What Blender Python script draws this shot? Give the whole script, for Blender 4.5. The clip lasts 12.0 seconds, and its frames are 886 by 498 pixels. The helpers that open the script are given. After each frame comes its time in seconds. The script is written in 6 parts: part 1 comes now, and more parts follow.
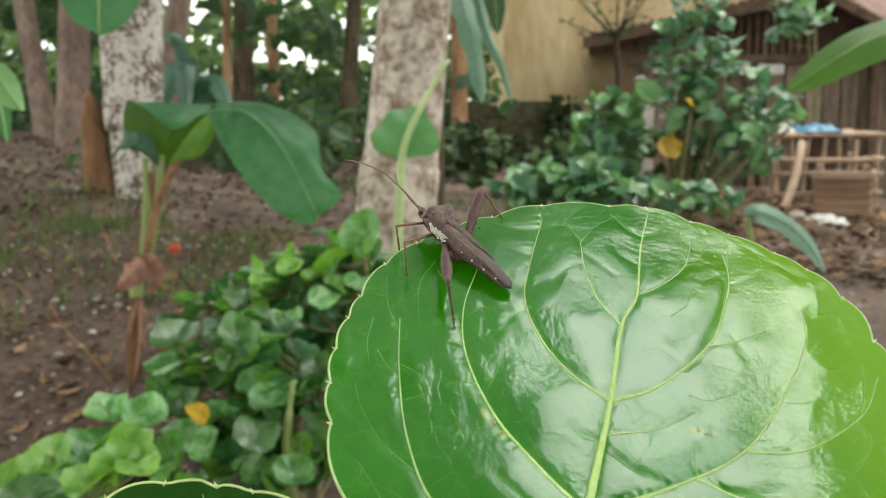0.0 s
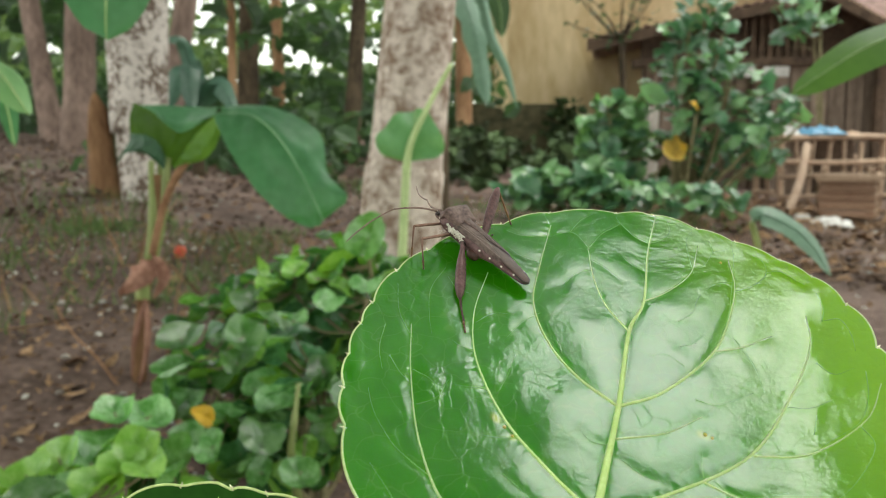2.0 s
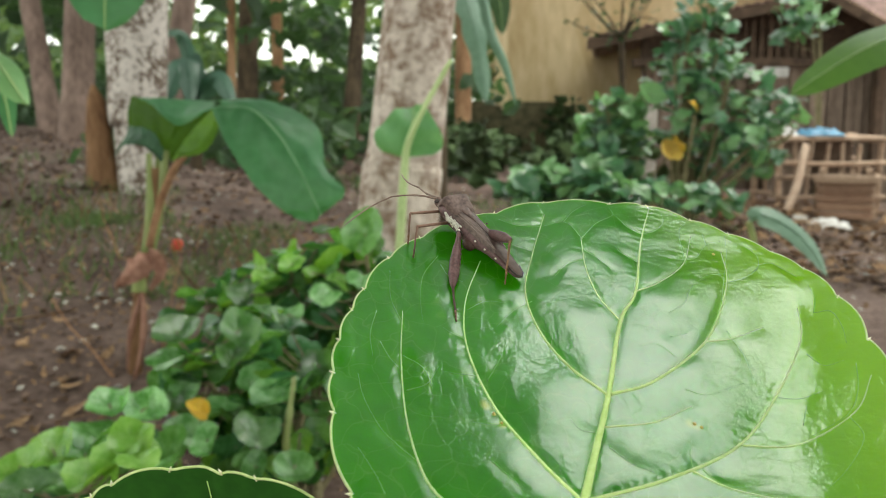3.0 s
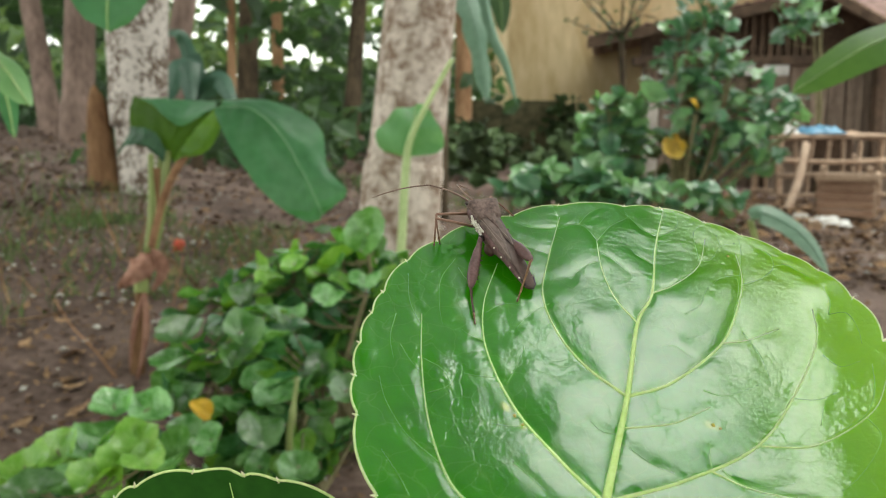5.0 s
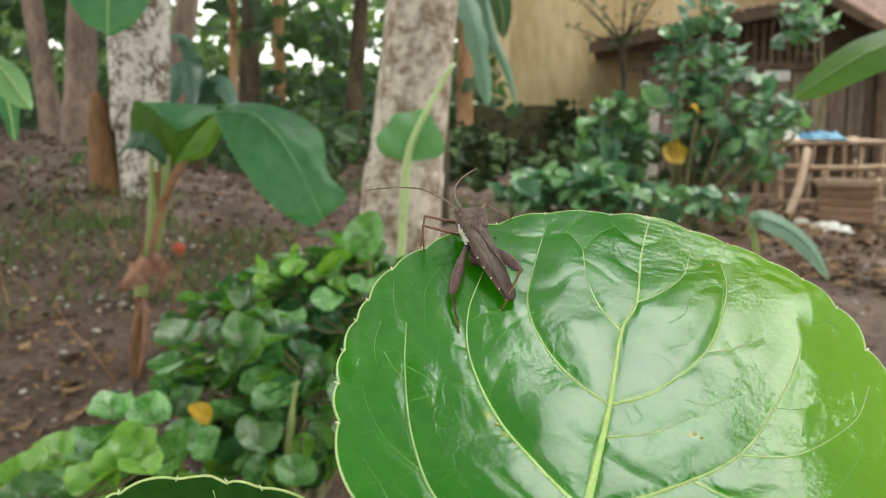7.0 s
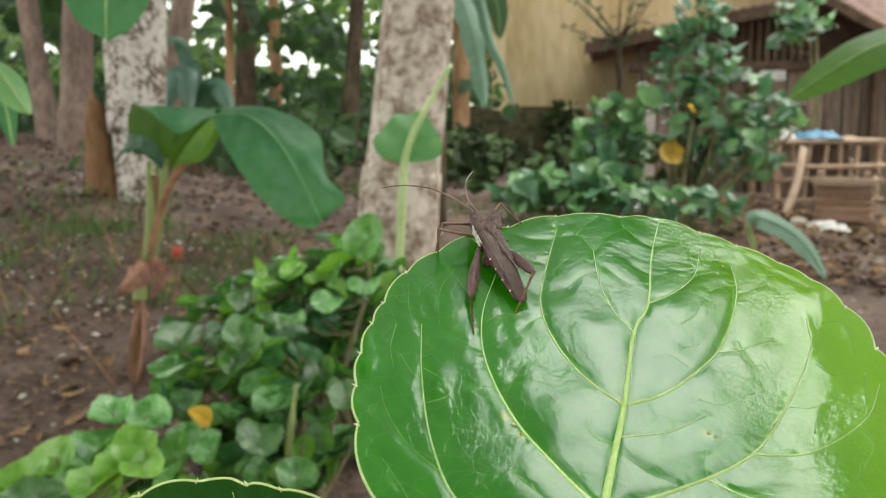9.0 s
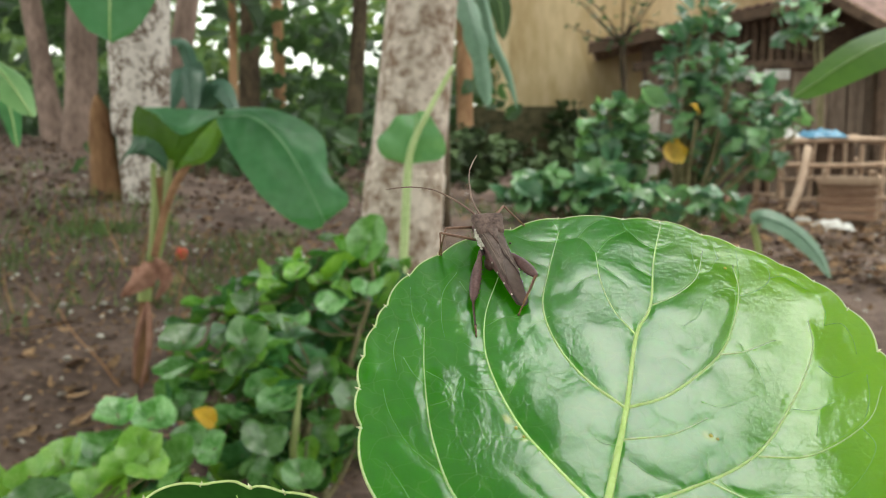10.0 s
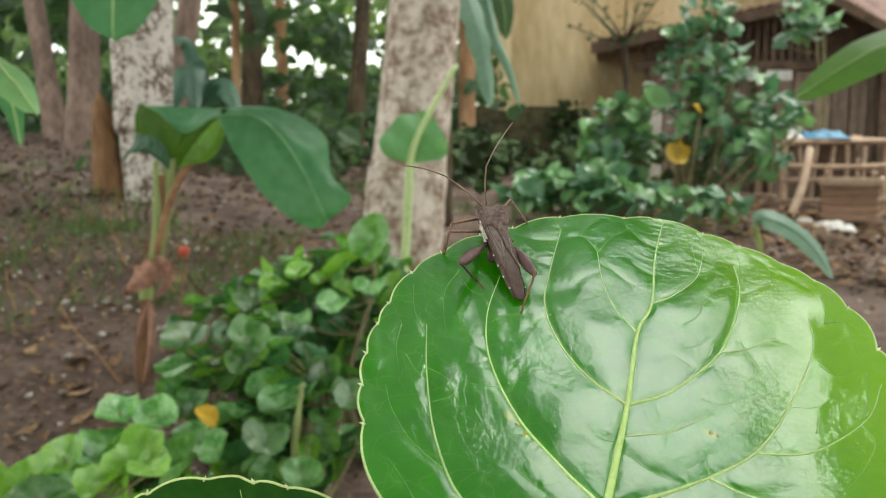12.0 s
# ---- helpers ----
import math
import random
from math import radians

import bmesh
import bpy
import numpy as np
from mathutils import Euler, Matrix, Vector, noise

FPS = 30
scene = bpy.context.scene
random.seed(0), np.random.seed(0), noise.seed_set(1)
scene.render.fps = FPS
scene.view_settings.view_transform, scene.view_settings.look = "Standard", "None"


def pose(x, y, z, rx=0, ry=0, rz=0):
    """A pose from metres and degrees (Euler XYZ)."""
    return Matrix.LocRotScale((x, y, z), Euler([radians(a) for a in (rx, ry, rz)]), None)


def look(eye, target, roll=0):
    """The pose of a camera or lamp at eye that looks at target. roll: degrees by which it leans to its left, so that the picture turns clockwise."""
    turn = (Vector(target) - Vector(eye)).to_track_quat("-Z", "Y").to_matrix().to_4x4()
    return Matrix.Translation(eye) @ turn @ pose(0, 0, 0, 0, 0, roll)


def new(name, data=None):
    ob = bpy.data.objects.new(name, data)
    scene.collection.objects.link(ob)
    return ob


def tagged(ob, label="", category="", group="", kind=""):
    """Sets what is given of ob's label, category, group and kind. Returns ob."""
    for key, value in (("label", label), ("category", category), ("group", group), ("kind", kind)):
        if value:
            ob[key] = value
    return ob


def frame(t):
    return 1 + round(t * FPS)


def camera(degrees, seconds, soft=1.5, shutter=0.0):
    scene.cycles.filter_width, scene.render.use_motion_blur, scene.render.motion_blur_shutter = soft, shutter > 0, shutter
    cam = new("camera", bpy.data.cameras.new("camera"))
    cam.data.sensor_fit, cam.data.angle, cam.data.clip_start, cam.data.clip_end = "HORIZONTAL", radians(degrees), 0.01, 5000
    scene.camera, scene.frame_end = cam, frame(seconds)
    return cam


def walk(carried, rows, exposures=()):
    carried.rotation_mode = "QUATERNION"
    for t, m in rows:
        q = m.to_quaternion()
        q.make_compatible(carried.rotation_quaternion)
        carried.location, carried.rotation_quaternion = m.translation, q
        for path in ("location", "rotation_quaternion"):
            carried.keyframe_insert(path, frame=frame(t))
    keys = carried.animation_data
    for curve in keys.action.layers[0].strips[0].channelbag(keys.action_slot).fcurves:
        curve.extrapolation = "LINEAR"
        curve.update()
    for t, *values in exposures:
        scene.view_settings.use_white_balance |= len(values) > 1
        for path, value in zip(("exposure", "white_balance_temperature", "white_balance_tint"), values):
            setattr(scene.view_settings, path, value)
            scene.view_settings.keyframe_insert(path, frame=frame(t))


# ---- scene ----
cam = camera(54.0, 12.0, soft=0.7)
cam.data.dof.use_dof = True
cam.data.dof.focus_distance = 0.18
cam.data.dof.aperture_fstop = 33.0
PATH = [
    (0, 0.00294, 0.00490, 0.79917, 81.053, 0.723, -0.076),
    (0.5, -0.00021, 0.00176, 0.80038, 81.179, 0.586, 0.106),
    (1, 0.00070, 0.00220, 0.79838, 80.954, 0.136, -0.206),
    (1.5, 0.00065, 0.00124, 0.80065, 81.253, 0.313, -0.130),
    (2, 0.00181, 0.00208, 0.80049, 81.215, 0.747, 0.216),
    (2.5, 0.00217, 0.00132, 0.79931, 81.072, 0.331, 0.367),
    (3, 0.00282, 0.00202, 0.79869, 81.015, 0.065, 0.165),
    (5, -0.00055, 0.00068, 0.79969, 80.952, 0.246, 0.168),
    (5.5, -0.00050, 0.00034, 0.79986, 81.042, 0.308, 0.033),
    (6, -0.00000, 0.00000, 0.80000, 81.100, -0.000, -0.000),
    (6.5, 0.00094, -0.00060, 0.80016, 81.191, 0.093, 0.209),
    (7, 0.00253, 0.00025, 0.80051, 81.242, 0.075, 0.269),
    (9, -0.00071, -0.00171, 0.80117, 81.335, 0.427, 0.023),
    (9.5, -0.00156, -0.00288, 0.80237, 81.472, 0.442, 0.205),
    (10, -0.00039, -0.00216, 0.80181, 81.356, 0.651, 0.260),
    (10.5, 0.00063, -0.00386, 0.80094, 81.126, 0.738, 0.765),
    (11, -0.00028, -0.00521, 0.80018, 80.940, 0.726, 0.521),
    (11.5, -0.00254, -0.00509, 0.80155, 81.163, 0.663, 0.550),
    (12, -0.00057, -0.00331, 0.80160, 81.330, 0.437, 0.406),
]
walk(cam, [(row[0], pose(*row[1:])) for row in PATH], exposures=[(0, 0.35), (12, 0.35)])

# ---- light: bright overcast daylight, the cloud brightest overhead ----
world = bpy.data.worlds.new("sky")
scene.world = world
world.use_nodes = True
wn, wl = world.node_tree.nodes, world.node_tree.links
sky = wn.new("ShaderNodeTexSky")
sky.sky_type = "NISHITA"
sky.sun_disc = False
sky.sun_elevation = radians(71)
sky.sun_rotation = radians(65)
sky.dust_density = 2.0
cloud = wn.new("ShaderNodeBackground")
cloud.inputs[0].default_value, cloud.inputs[1].default_value = (0.94, 0.98, 0.86, 1), 1.75
both = wn.new("ShaderNodeAddShader")
wl.new(sky.outputs[0], wn["Background"].inputs[0])
wn["Background"].inputs[1].default_value = 0.04
wl.new(wn["Background"].outputs[0], both.inputs[0])
wl.new(cloud.outputs[0], both.inputs[1])
wl.new(both.outputs[0], wn["World Output"].inputs[0])
sun = new("sun", bpy.data.lights.new("sun", "SUN"))
sun.data.energy, sun.data.angle, sun.data.color = 1.45, radians(24), (0.98, 0.98, 0.88)
sun.matrix_world = look((3.5, 1.55, 9.35), (0, 0, 0))

# ---- materials ----


def material(name, dark, light, scale=8.0, rough=0.7, bump=0.3, fine=6.0, spec=0.5, contrast=(0.35, 0.65), extra=None, clear=0.0, through_light=None, bump_dist=0.002, stretch=(1, 1, 1), vary=0.15, island=False):
    """A surface of two noises, coarse and fine, with relief of the fine one and a shift of tone from piece to piece."""
    m = bpy.data.materials.new(name)
    m.use_nodes = True
    n, l = m.node_tree.nodes, m.node_tree.links
    b = n["Principled BSDF"]
    tc = n.new("ShaderNodeTexCoord")
    mp = n.new("ShaderNodeMapping")
    mp.inputs["Scale"].default_value = stretch
    l.new(tc.outputs["Object"], mp.inputs["Vector"])
    a = n.new("ShaderNodeTexNoise")
    a.inputs["Scale"].default_value, a.inputs["Detail"].default_value = scale, 6
    f = n.new("ShaderNodeTexNoise")
    f.inputs["Scale"].default_value, f.inputs["Detail"].default_value = scale * fine, 5
    for q in (a, f):
        l.new(mp.outputs[0], q.inputs["Vector"])
    add = n.new("ShaderNodeMath")
    add.operation = "MULTIPLY_ADD"
    add.inputs[1].default_value = 0.45
    l.new(f.outputs["Fac"], add.inputs[0])
    sc = n.new("ShaderNodeMath")
    sc.operation = "MULTIPLY"
    sc.inputs[1].default_value = 0.55
    l.new(a.outputs["Fac"], sc.inputs[0])
    l.new(sc.outputs[0], add.inputs[2])
    r = n.new("ShaderNodeValToRGB")
    r.color_ramp.elements[0].position, r.color_ramp.elements[1].position = contrast
    r.color_ramp.elements[0].color, r.color_ramp.elements[1].color = (*dark, 1), (*light, 1)
    l.new(add.outputs[0], r.inputs[0])
    out = r.outputs[0]
    for at, colour in extra or ():
        e = r.color_ramp.elements.new(at)
        e.color = (*colour, 1)
    oi = n.new("ShaderNodeNewGeometry" if island else "ShaderNodeObjectInfo")
    hv = n.new("ShaderNodeHueSaturation")
    mr = n.new("ShaderNodeMapRange")
    mr.inputs["To Min"].default_value, mr.inputs["To Max"].default_value = 1 - vary, 1 + vary
    l.new(oi.outputs["Random Per Island" if island else "Random"], mr.inputs["Value"])
    l.new(mr.outputs[0], hv.inputs["Value"])
    l.new(out, hv.inputs["Color"])
    l.new(hv.outputs[0], b.inputs["Base Color"])
    b.inputs["Roughness"].default_value = rough
    b.inputs["Specular IOR Level"].default_value = spec
    b.inputs["Coat Weight"].default_value = clear
    b.inputs["Coat Roughness"].default_value = 0.2
    if bump:
        bp = n.new("ShaderNodeBump")
        bp.inputs["Strength"].default_value, bp.inputs["Distance"].default_value = bump, bump_dist
        l.new(add.outputs[0], bp.inputs["Height"])
        l.new(bp.outputs[0], b.inputs["Normal"])
    if through_light:
        t = n.new("ShaderNodeBsdfTranslucent")
        t.inputs["Color"].default_value = (*through_light, 1)
        mx = n.new("ShaderNodeMixShader")
        mx.inputs[0].default_value = 0.3
        l.new(b.outputs[0], mx.inputs[1])
        l.new(t.outputs[0], mx.inputs[2])
        l.new(mx.outputs[0], n["Material Output"].inputs["Surface"])
    return m


SOIL = material("soil", (0.048, 0.03, 0.0245), (0.205, 0.142, 0.12), 2.6, 0.95, 1.0, 18, 0.2, (0.36, 0.66), bump_dist=0.012)
LITTER = material("dead_leaf_litter", (0.12, 0.06, 0.03), (0.34, 0.22, 0.13), 30, 0.85, 0.4, 4, 0.2, vary=0.5, island=True)
STONE = material("stone", (0.22, 0.2, 0.18), (0.45, 0.42, 0.38), 40, 0.8, 0.4, vary=0.4, island=True)
SHELL = material("pale_chip", (0.42, 0.4, 0.36), (0.7, 0.67, 0.62), 40, 0.7, 0.3, vary=0.3, island=True)
CLOD = material("clod", (0.07, 0.04, 0.03), (0.26, 0.18, 0.14), 60, 0.95, 0.5, 4, 0.2, vary=0.6, island=True)
STONE_POST = material("weathered_concrete", (0.34, 0.3, 0.26), (0.6, 0.55, 0.5), 8, 0.85, 0.4)
TURNING = material("turning_leaf", (0.5, 0.17, 0.09), (0.45, 0.45, 0.05), 26, 0.6, 0.3, 4, extra=[(0.5, (0.6, 0.42, 0.08))])
LICHEN = material("lichen_bark", (0.15, 0.11, 0.085), (0.64, 0.58, 0.54), 12, 0.9, 0.8, 4, 0.2, (0.42, 0.55), bump_dist=0.008, vary=0.03)
GREYBARK = material("grey_brown_bark", (0.1, 0.068, 0.056), (0.3, 0.212, 0.178), 7, 0.9, 0.8, 5, 0.2, bump_dist=0.008, stretch=(1, 1, 0.35))
PALEBARK = material("pale_bark", (0.24, 0.165, 0.12), (0.68, 0.59, 0.52), 13, 0.9, 0.8, 3, 0.2, (0.4, 0.6), bump_dist=0.008, vary=0.03)
DARKBARK = material("dark_bark", (0.03, 0.022, 0.015), (0.13, 0.095, 0.06), 9, 0.9, 0.8, 5, 0.2, bump_dist=0.008, stretch=(1, 1, 0.35))
TANBARK = material("tan_bark", (0.25, 0.13, 0.07), (0.5, 0.3, 0.17), 9, 0.9, 0.6, 5, 0.2, bump_dist=0.006, stretch=(1, 1, 0.35))
STUMPWOOD = material("rotting_wood", (0.12, 0.06, 0.03), (0.3, 0.17, 0.09), 8, 0.9, 0.8, 5, 0.2, bump_dist=0.008, stretch=(1, 1, 0.3))
BANANA = material("banana_leaf", (0.045, 0.15, 0.07), (0.09, 0.26, 0.12), 6, 0.42, 0.15, 8, 0.5, through_light=(0.1, 0.4, 0.05), vary=0.1)
BANANA_PALE = material("pale_banana_leaf", (0.14, 0.32, 0.12), (0.26, 0.48, 0.2), 6, 0.42, 0.15, 8, 0.5, through_light=(0.3, 0.6, 0.1), vary=0.05)
# darker copy of the banana leaf: the fold's shade is in the colour
BANANA_SHADE = material("banana_leaf_in_shade", (0.018, 0.07, 0.03), (0.04, 0.13, 0.05), 6, 0.5, 0.15, 8, 0.4, vary=0.1)
BANANA_YOUNG = material("young_banana_leaf", (0.08, 0.24, 0.1), (0.15, 0.36, 0.16), 6, 0.42, 0.15, 8, 0.5, through_light=(0.25, 0.6, 0.08), vary=0.1)
MIDRIB = material("leaf_midrib", (0.2, 0.36, 0.1), (0.36, 0.52, 0.2), 10, 0.5, 0.1, 6)
DULL_RIB = material("dull_midrib", (0.1, 0.24, 0.1), (0.18, 0.36, 0.16), 10, 0.5, 0.1, 6)
PALESTALK = material("pale_stalk", (0.34, 0.46, 0.18), (0.52, 0.62, 0.3), 10, 0.5, 0.2, 6)
STALK = material("banana_stalk", (0.16, 0.2, 0.06), (0.3, 0.36, 0.12), 10, 0.55, 0.3, 6, stretch=(1, 1, 0.2))
DRY = material("dry_leaf", (0.16, 0.075, 0.04), (0.42, 0.24, 0.14), 14, 0.85, 0.5, 5, 0.2)
DEADLEAF = material("dead_banana_leaf", (0.2, 0.09, 0.06), (0.45, 0.25, 0.19), 14, 0.85, 0.5, 5, 0.2)
# lit and shaded copies of the banana leaf, light painted into the colour
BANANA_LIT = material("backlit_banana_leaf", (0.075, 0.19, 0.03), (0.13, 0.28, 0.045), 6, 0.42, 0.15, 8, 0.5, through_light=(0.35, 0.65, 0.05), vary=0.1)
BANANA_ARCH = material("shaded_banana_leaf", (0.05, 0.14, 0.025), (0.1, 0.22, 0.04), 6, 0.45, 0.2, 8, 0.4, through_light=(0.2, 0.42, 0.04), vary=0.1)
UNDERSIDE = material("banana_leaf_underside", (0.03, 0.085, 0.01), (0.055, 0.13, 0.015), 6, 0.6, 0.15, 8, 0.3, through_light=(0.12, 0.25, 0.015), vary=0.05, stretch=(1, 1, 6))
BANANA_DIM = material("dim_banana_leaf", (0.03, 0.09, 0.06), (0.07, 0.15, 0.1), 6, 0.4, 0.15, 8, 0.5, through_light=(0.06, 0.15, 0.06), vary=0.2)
BANANA_GREY = material("grey_banana_leaf", (0.13, 0.24, 0.17), (0.22, 0.35, 0.26), 6, 0.4, 0.2, 8, 0.5, through_light=(0.2, 0.4, 0.2), vary=0.1)
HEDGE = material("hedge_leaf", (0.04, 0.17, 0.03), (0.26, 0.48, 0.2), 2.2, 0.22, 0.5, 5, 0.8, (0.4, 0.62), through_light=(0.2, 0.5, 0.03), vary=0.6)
# darker copy of the hedge leaf: shade inside the bushes, given as colour
HEDGE_SHADE = material("shaded_hedge_leaf", (0.018, 0.085, 0.025), (0.08, 0.22, 0.09), 2.2, 0.24, 0.5, 5, 0.8, (0.4, 0.65), through_light=(0.1, 0.3, 0.03), vary=0.5)
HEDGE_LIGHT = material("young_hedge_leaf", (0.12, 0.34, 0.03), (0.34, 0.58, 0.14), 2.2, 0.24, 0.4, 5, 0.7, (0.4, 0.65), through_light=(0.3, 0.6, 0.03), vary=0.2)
YELLOW = material("yellowing_leaf", (0.45, 0.2, 0.02), (0.62, 0.44, 0.03), 20, 0.5, 0.2, 4, extra=[(0.5, (0.62, 0.38, 0.01))])
SHRUB_LIGHT = material("pale_shrub_leaf", (0.1, 0.26, 0.08), (0.28, 0.48, 0.24), 3, 0.26, 0.4, 5, 0.8, through_light=(0.2, 0.4, 0.12), vary=0.35)
DARKLEAF = material("shrub_leaf", (0.03, 0.11, 0.05), (0.12, 0.27, 0.14), 3, 0.28, 0.4, 5, 0.8, through_light=(0.1, 0.28, 0.1), vary=0.35)
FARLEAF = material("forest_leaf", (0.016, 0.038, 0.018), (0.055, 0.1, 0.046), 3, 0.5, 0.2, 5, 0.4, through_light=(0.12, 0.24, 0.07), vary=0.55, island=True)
STEM = material("woody_stem", (0.12, 0.11, 0.05), (0.28, 0.24, 0.14), 30, 0.8, 0.5, 5, 0.2)
PLASTER = material("yellow_plaster", (0.46, 0.33, 0.17), (0.72, 0.57, 0.36), 1.1, 0.85, 0.2, 6, 0.2, (0.36, 0.62), stretch=(1.3, 1.3, 0.4), vary=0.02)
MOSS = material("mossy_plinth", (0.03, 0.034, 0.018), (0.17, 0.145, 0.085), 2.2, 0.95, 0.7, 6, 0.1, bump_dist=0.02)
PLANK = material("weathered_plank", (0.1, 0.072, 0.055), (0.29, 0.215, 0.17), 5, 0.85, 0.5, 6, 0.2, stretch=(4, 4, 0.4), vary=0.25)
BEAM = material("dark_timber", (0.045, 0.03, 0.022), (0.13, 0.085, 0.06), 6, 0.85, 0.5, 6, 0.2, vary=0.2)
TIN = material("rusty_roof_sheet", (0.13, 0.07, 0.055), (0.36, 0.22, 0.19), 3, 0.65, 0.3, 6, 0.4, vary=0.05)
BAMBOO = material("bamboo_slat", (0.3, 0.19, 0.13), (0.52, 0.38, 0.28), 9, 0.7, 0.3, 5, 0.3, vary=0.25)
WHITE = material("pale_plastic", (0.4, 0.38, 0.36), (0.62, 0.6, 0.58), 12, 0.5, 0.1)
BLUE = material("blue_plastic", (0.04, 0.15, 0.28), (0.08, 0.25, 0.38), 12, 0.4, 0.1)
RED = material("red_wrapper", (0.6, 0.05, 0.03), (0.75, 0.1, 0.06), 12, 0.5, 0.1)
GRASS = material("grass", (0.05, 0.11, 0.025), (0.14, 0.22, 0.06), 5, 0.7, 0, 5, 0.3, vary=0.5, island=True)
BUG = material("bug_shell", (0.07, 0.042, 0.036), (0.225, 0.15, 0.132), 420, 0.62, 0.6, 4, 0.4, bump_dist=0.0002, vary=0.02)
BUG_WING = material("bug_wing", (0.07, 0.046, 0.04), (0.21, 0.15, 0.132), 380, 0.55, 0.6, 4, 0.35, bump_dist=0.0002, vary=0.02)
BUG_MEMBRANE = material("bug_wing_tip", (0.075, 0.047, 0.04), (0.135, 0.09, 0.078), 200, 0.42, 0.3, 5, 0.3, bump_dist=0.0001, vary=0.02)
BUG_SHEEN = material("bug_wing_line", (0.2, 0.145, 0.12), (0.34, 0.26, 0.22), 200, 0.5, 0.1, 5, 0.4, bump_dist=0.0001, vary=0.02)
BUG_LEG = material("bug_leg", (0.07, 0.034, 0.033), (0.2, 0.108, 0.105), 420, 0.5, 0.4, 5, 0.4, bump_dist=0.0002, vary=0.05)
BUG_THIN_LEG = material("bug_thin_leg", (0.17, 0.085, 0.06), (0.33, 0.19, 0.14), 300, 0.5, 0.4, 5, 0.4, bump_dist=0.0002, vary=0.05)
BUG_DARKLEG = material("bug_dark_shin", (0.045, 0.02, 0.014), (0.11, 0.05, 0.035), 300, 0.5, 0.3, 5, 0.4, bump_dist=0.0002, vary=0.05)
BUG_FEELER = material("bug_feeler", (0.15, 0.09, 0.07), (0.36, 0.25, 0.2), 300, 0.5, 0.3, 5, 0.4, bump_dist=0.0002, vary=0.03)
BUG_TIBIA = material("bug_shin", (0.13, 0.06, 0.026), (0.28, 0.15, 0.07), 300, 0.5, 0.3, 5, 0.4, bump_dist=0.0002, vary=0.05)
BUG_WHITE = material("bug_white_spots", (0.6, 0.54, 0.44), (0.9, 0.87, 0.78), 700, 0.8, 0.5, 4, 0.2, bump_dist=0.0003)
BUG_DARK = material("bug_dark", (0.02, 0.012, 0.01), (0.05, 0.03, 0.025), 300, 0.4, 0.2, 5, 0.5, bump_dist=0.0002)

# ---- mesh tools ----


class Mesh:
    """Collects vertices and faces, piece by piece."""

    def __init__(self):
        self.v, self.f, self.blade = [], [], None

    def add(self, verts, faces, m=None):
        k = len(self.v)
        self.v += [tuple(m @ Vector(p)) for p in verts] if m is not None else [tuple(p) for p in verts]
        self.f += [tuple(i + k for i in q) for q in faces]
        return self

    def tube(self, pts, radii, sides=8, flat=1.0, up=(0, 0, 1)):
        """A closed tube along points, each with its radius; flat presses it."""
        pts = [Vector(p) for p in pts]
        if not hasattr(radii, "__len__"):
            radii = [radii] * len(pts)
        verts, faces = [], []
        for i, p in enumerate(pts):
            t = (pts[min(i + 1, len(pts) - 1)] - pts[max(i - 1, 0)]).normalized()
            a = t.cross(Vector(up))
            if a.length < 1e-4:
                a = t.cross(Vector((0, 1, 0.01)))
            a.normalize()
            b = a.cross(t)
            for s in range(sides):
                w = 2 * math.pi * s / sides
                verts.append(p + radii[i] * (math.cos(w) * a + flat * math.sin(w) * b))
        for i in range(len(pts) - 1):
            for s in range(sides):
                e = (s + 1) % sides
                faces.append((i * sides + s, i * sides + e, (i + 1) * sides + e, (i + 1) * sides + s))
        faces.append(tuple(range(sides))[::-1])
        faces.append(tuple(range((len(pts) - 1) * sides, len(pts) * sides)))
        return self.add(verts, faces)

    def box(self, lo, hi, m=None):
        (a, b, c), (d, e, f) = lo, hi
        v = [(a, b, c), (d, b, c), (d, e, c), (a, e, c), (a, b, f), (d, b, f), (d, e, f), (a, e, f)]
        return self.add(v, [(3, 2, 1, 0), (4, 5, 6, 7), (0, 1, 5, 4), (1, 2, 6, 5), (2, 3, 7, 6), (3, 0, 4, 7)], m)

    def data(self, name, smooth=True):
        me = bpy.data.meshes.new(name)
        me.from_pydata(self.v, [], self.f)
        me.validate()
        if smooth:
            me.polygons.foreach_set("use_smooth", [True] * len(me.polygons))
        if self.blade:
            me.polygons.foreach_set("material_index", [int(i >= self.blade) for i in range(len(me.polygons))])
        return me


def part(name, mesh, mat, parent=None, label="", smooth=True, m=None):
    me = mesh.data(name, smooth) if isinstance(mesh, Mesh) else mesh
    if not me.materials:
        me.materials.append(mat)
    ob = new(name, me)
    ob.parent = parent
    if m is not None:
        ob.matrix_basis = m
    return tagged(ob, label)


def curve(pts, n=12):
    """Points of a smooth line through the given ones."""
    p = [Vector(q) for q in pts]
    p = [2 * p[0] - p[1]] + p + [2 * p[-1] - p[-2]]
    out = []
    for i in range(1, len(p) - 2):
        for k in range(n):
            t = k / n
            a, b, c, d = p[i - 1], p[i], p[i + 1], p[i + 2]
            out.append(0.5 * (2 * b + (c - a) * t + (2 * a - 5 * b + 4 * c - d) * t * t + (3 * b - a - 3 * c + d) * t ** 3))
    return out + [p[-2]]


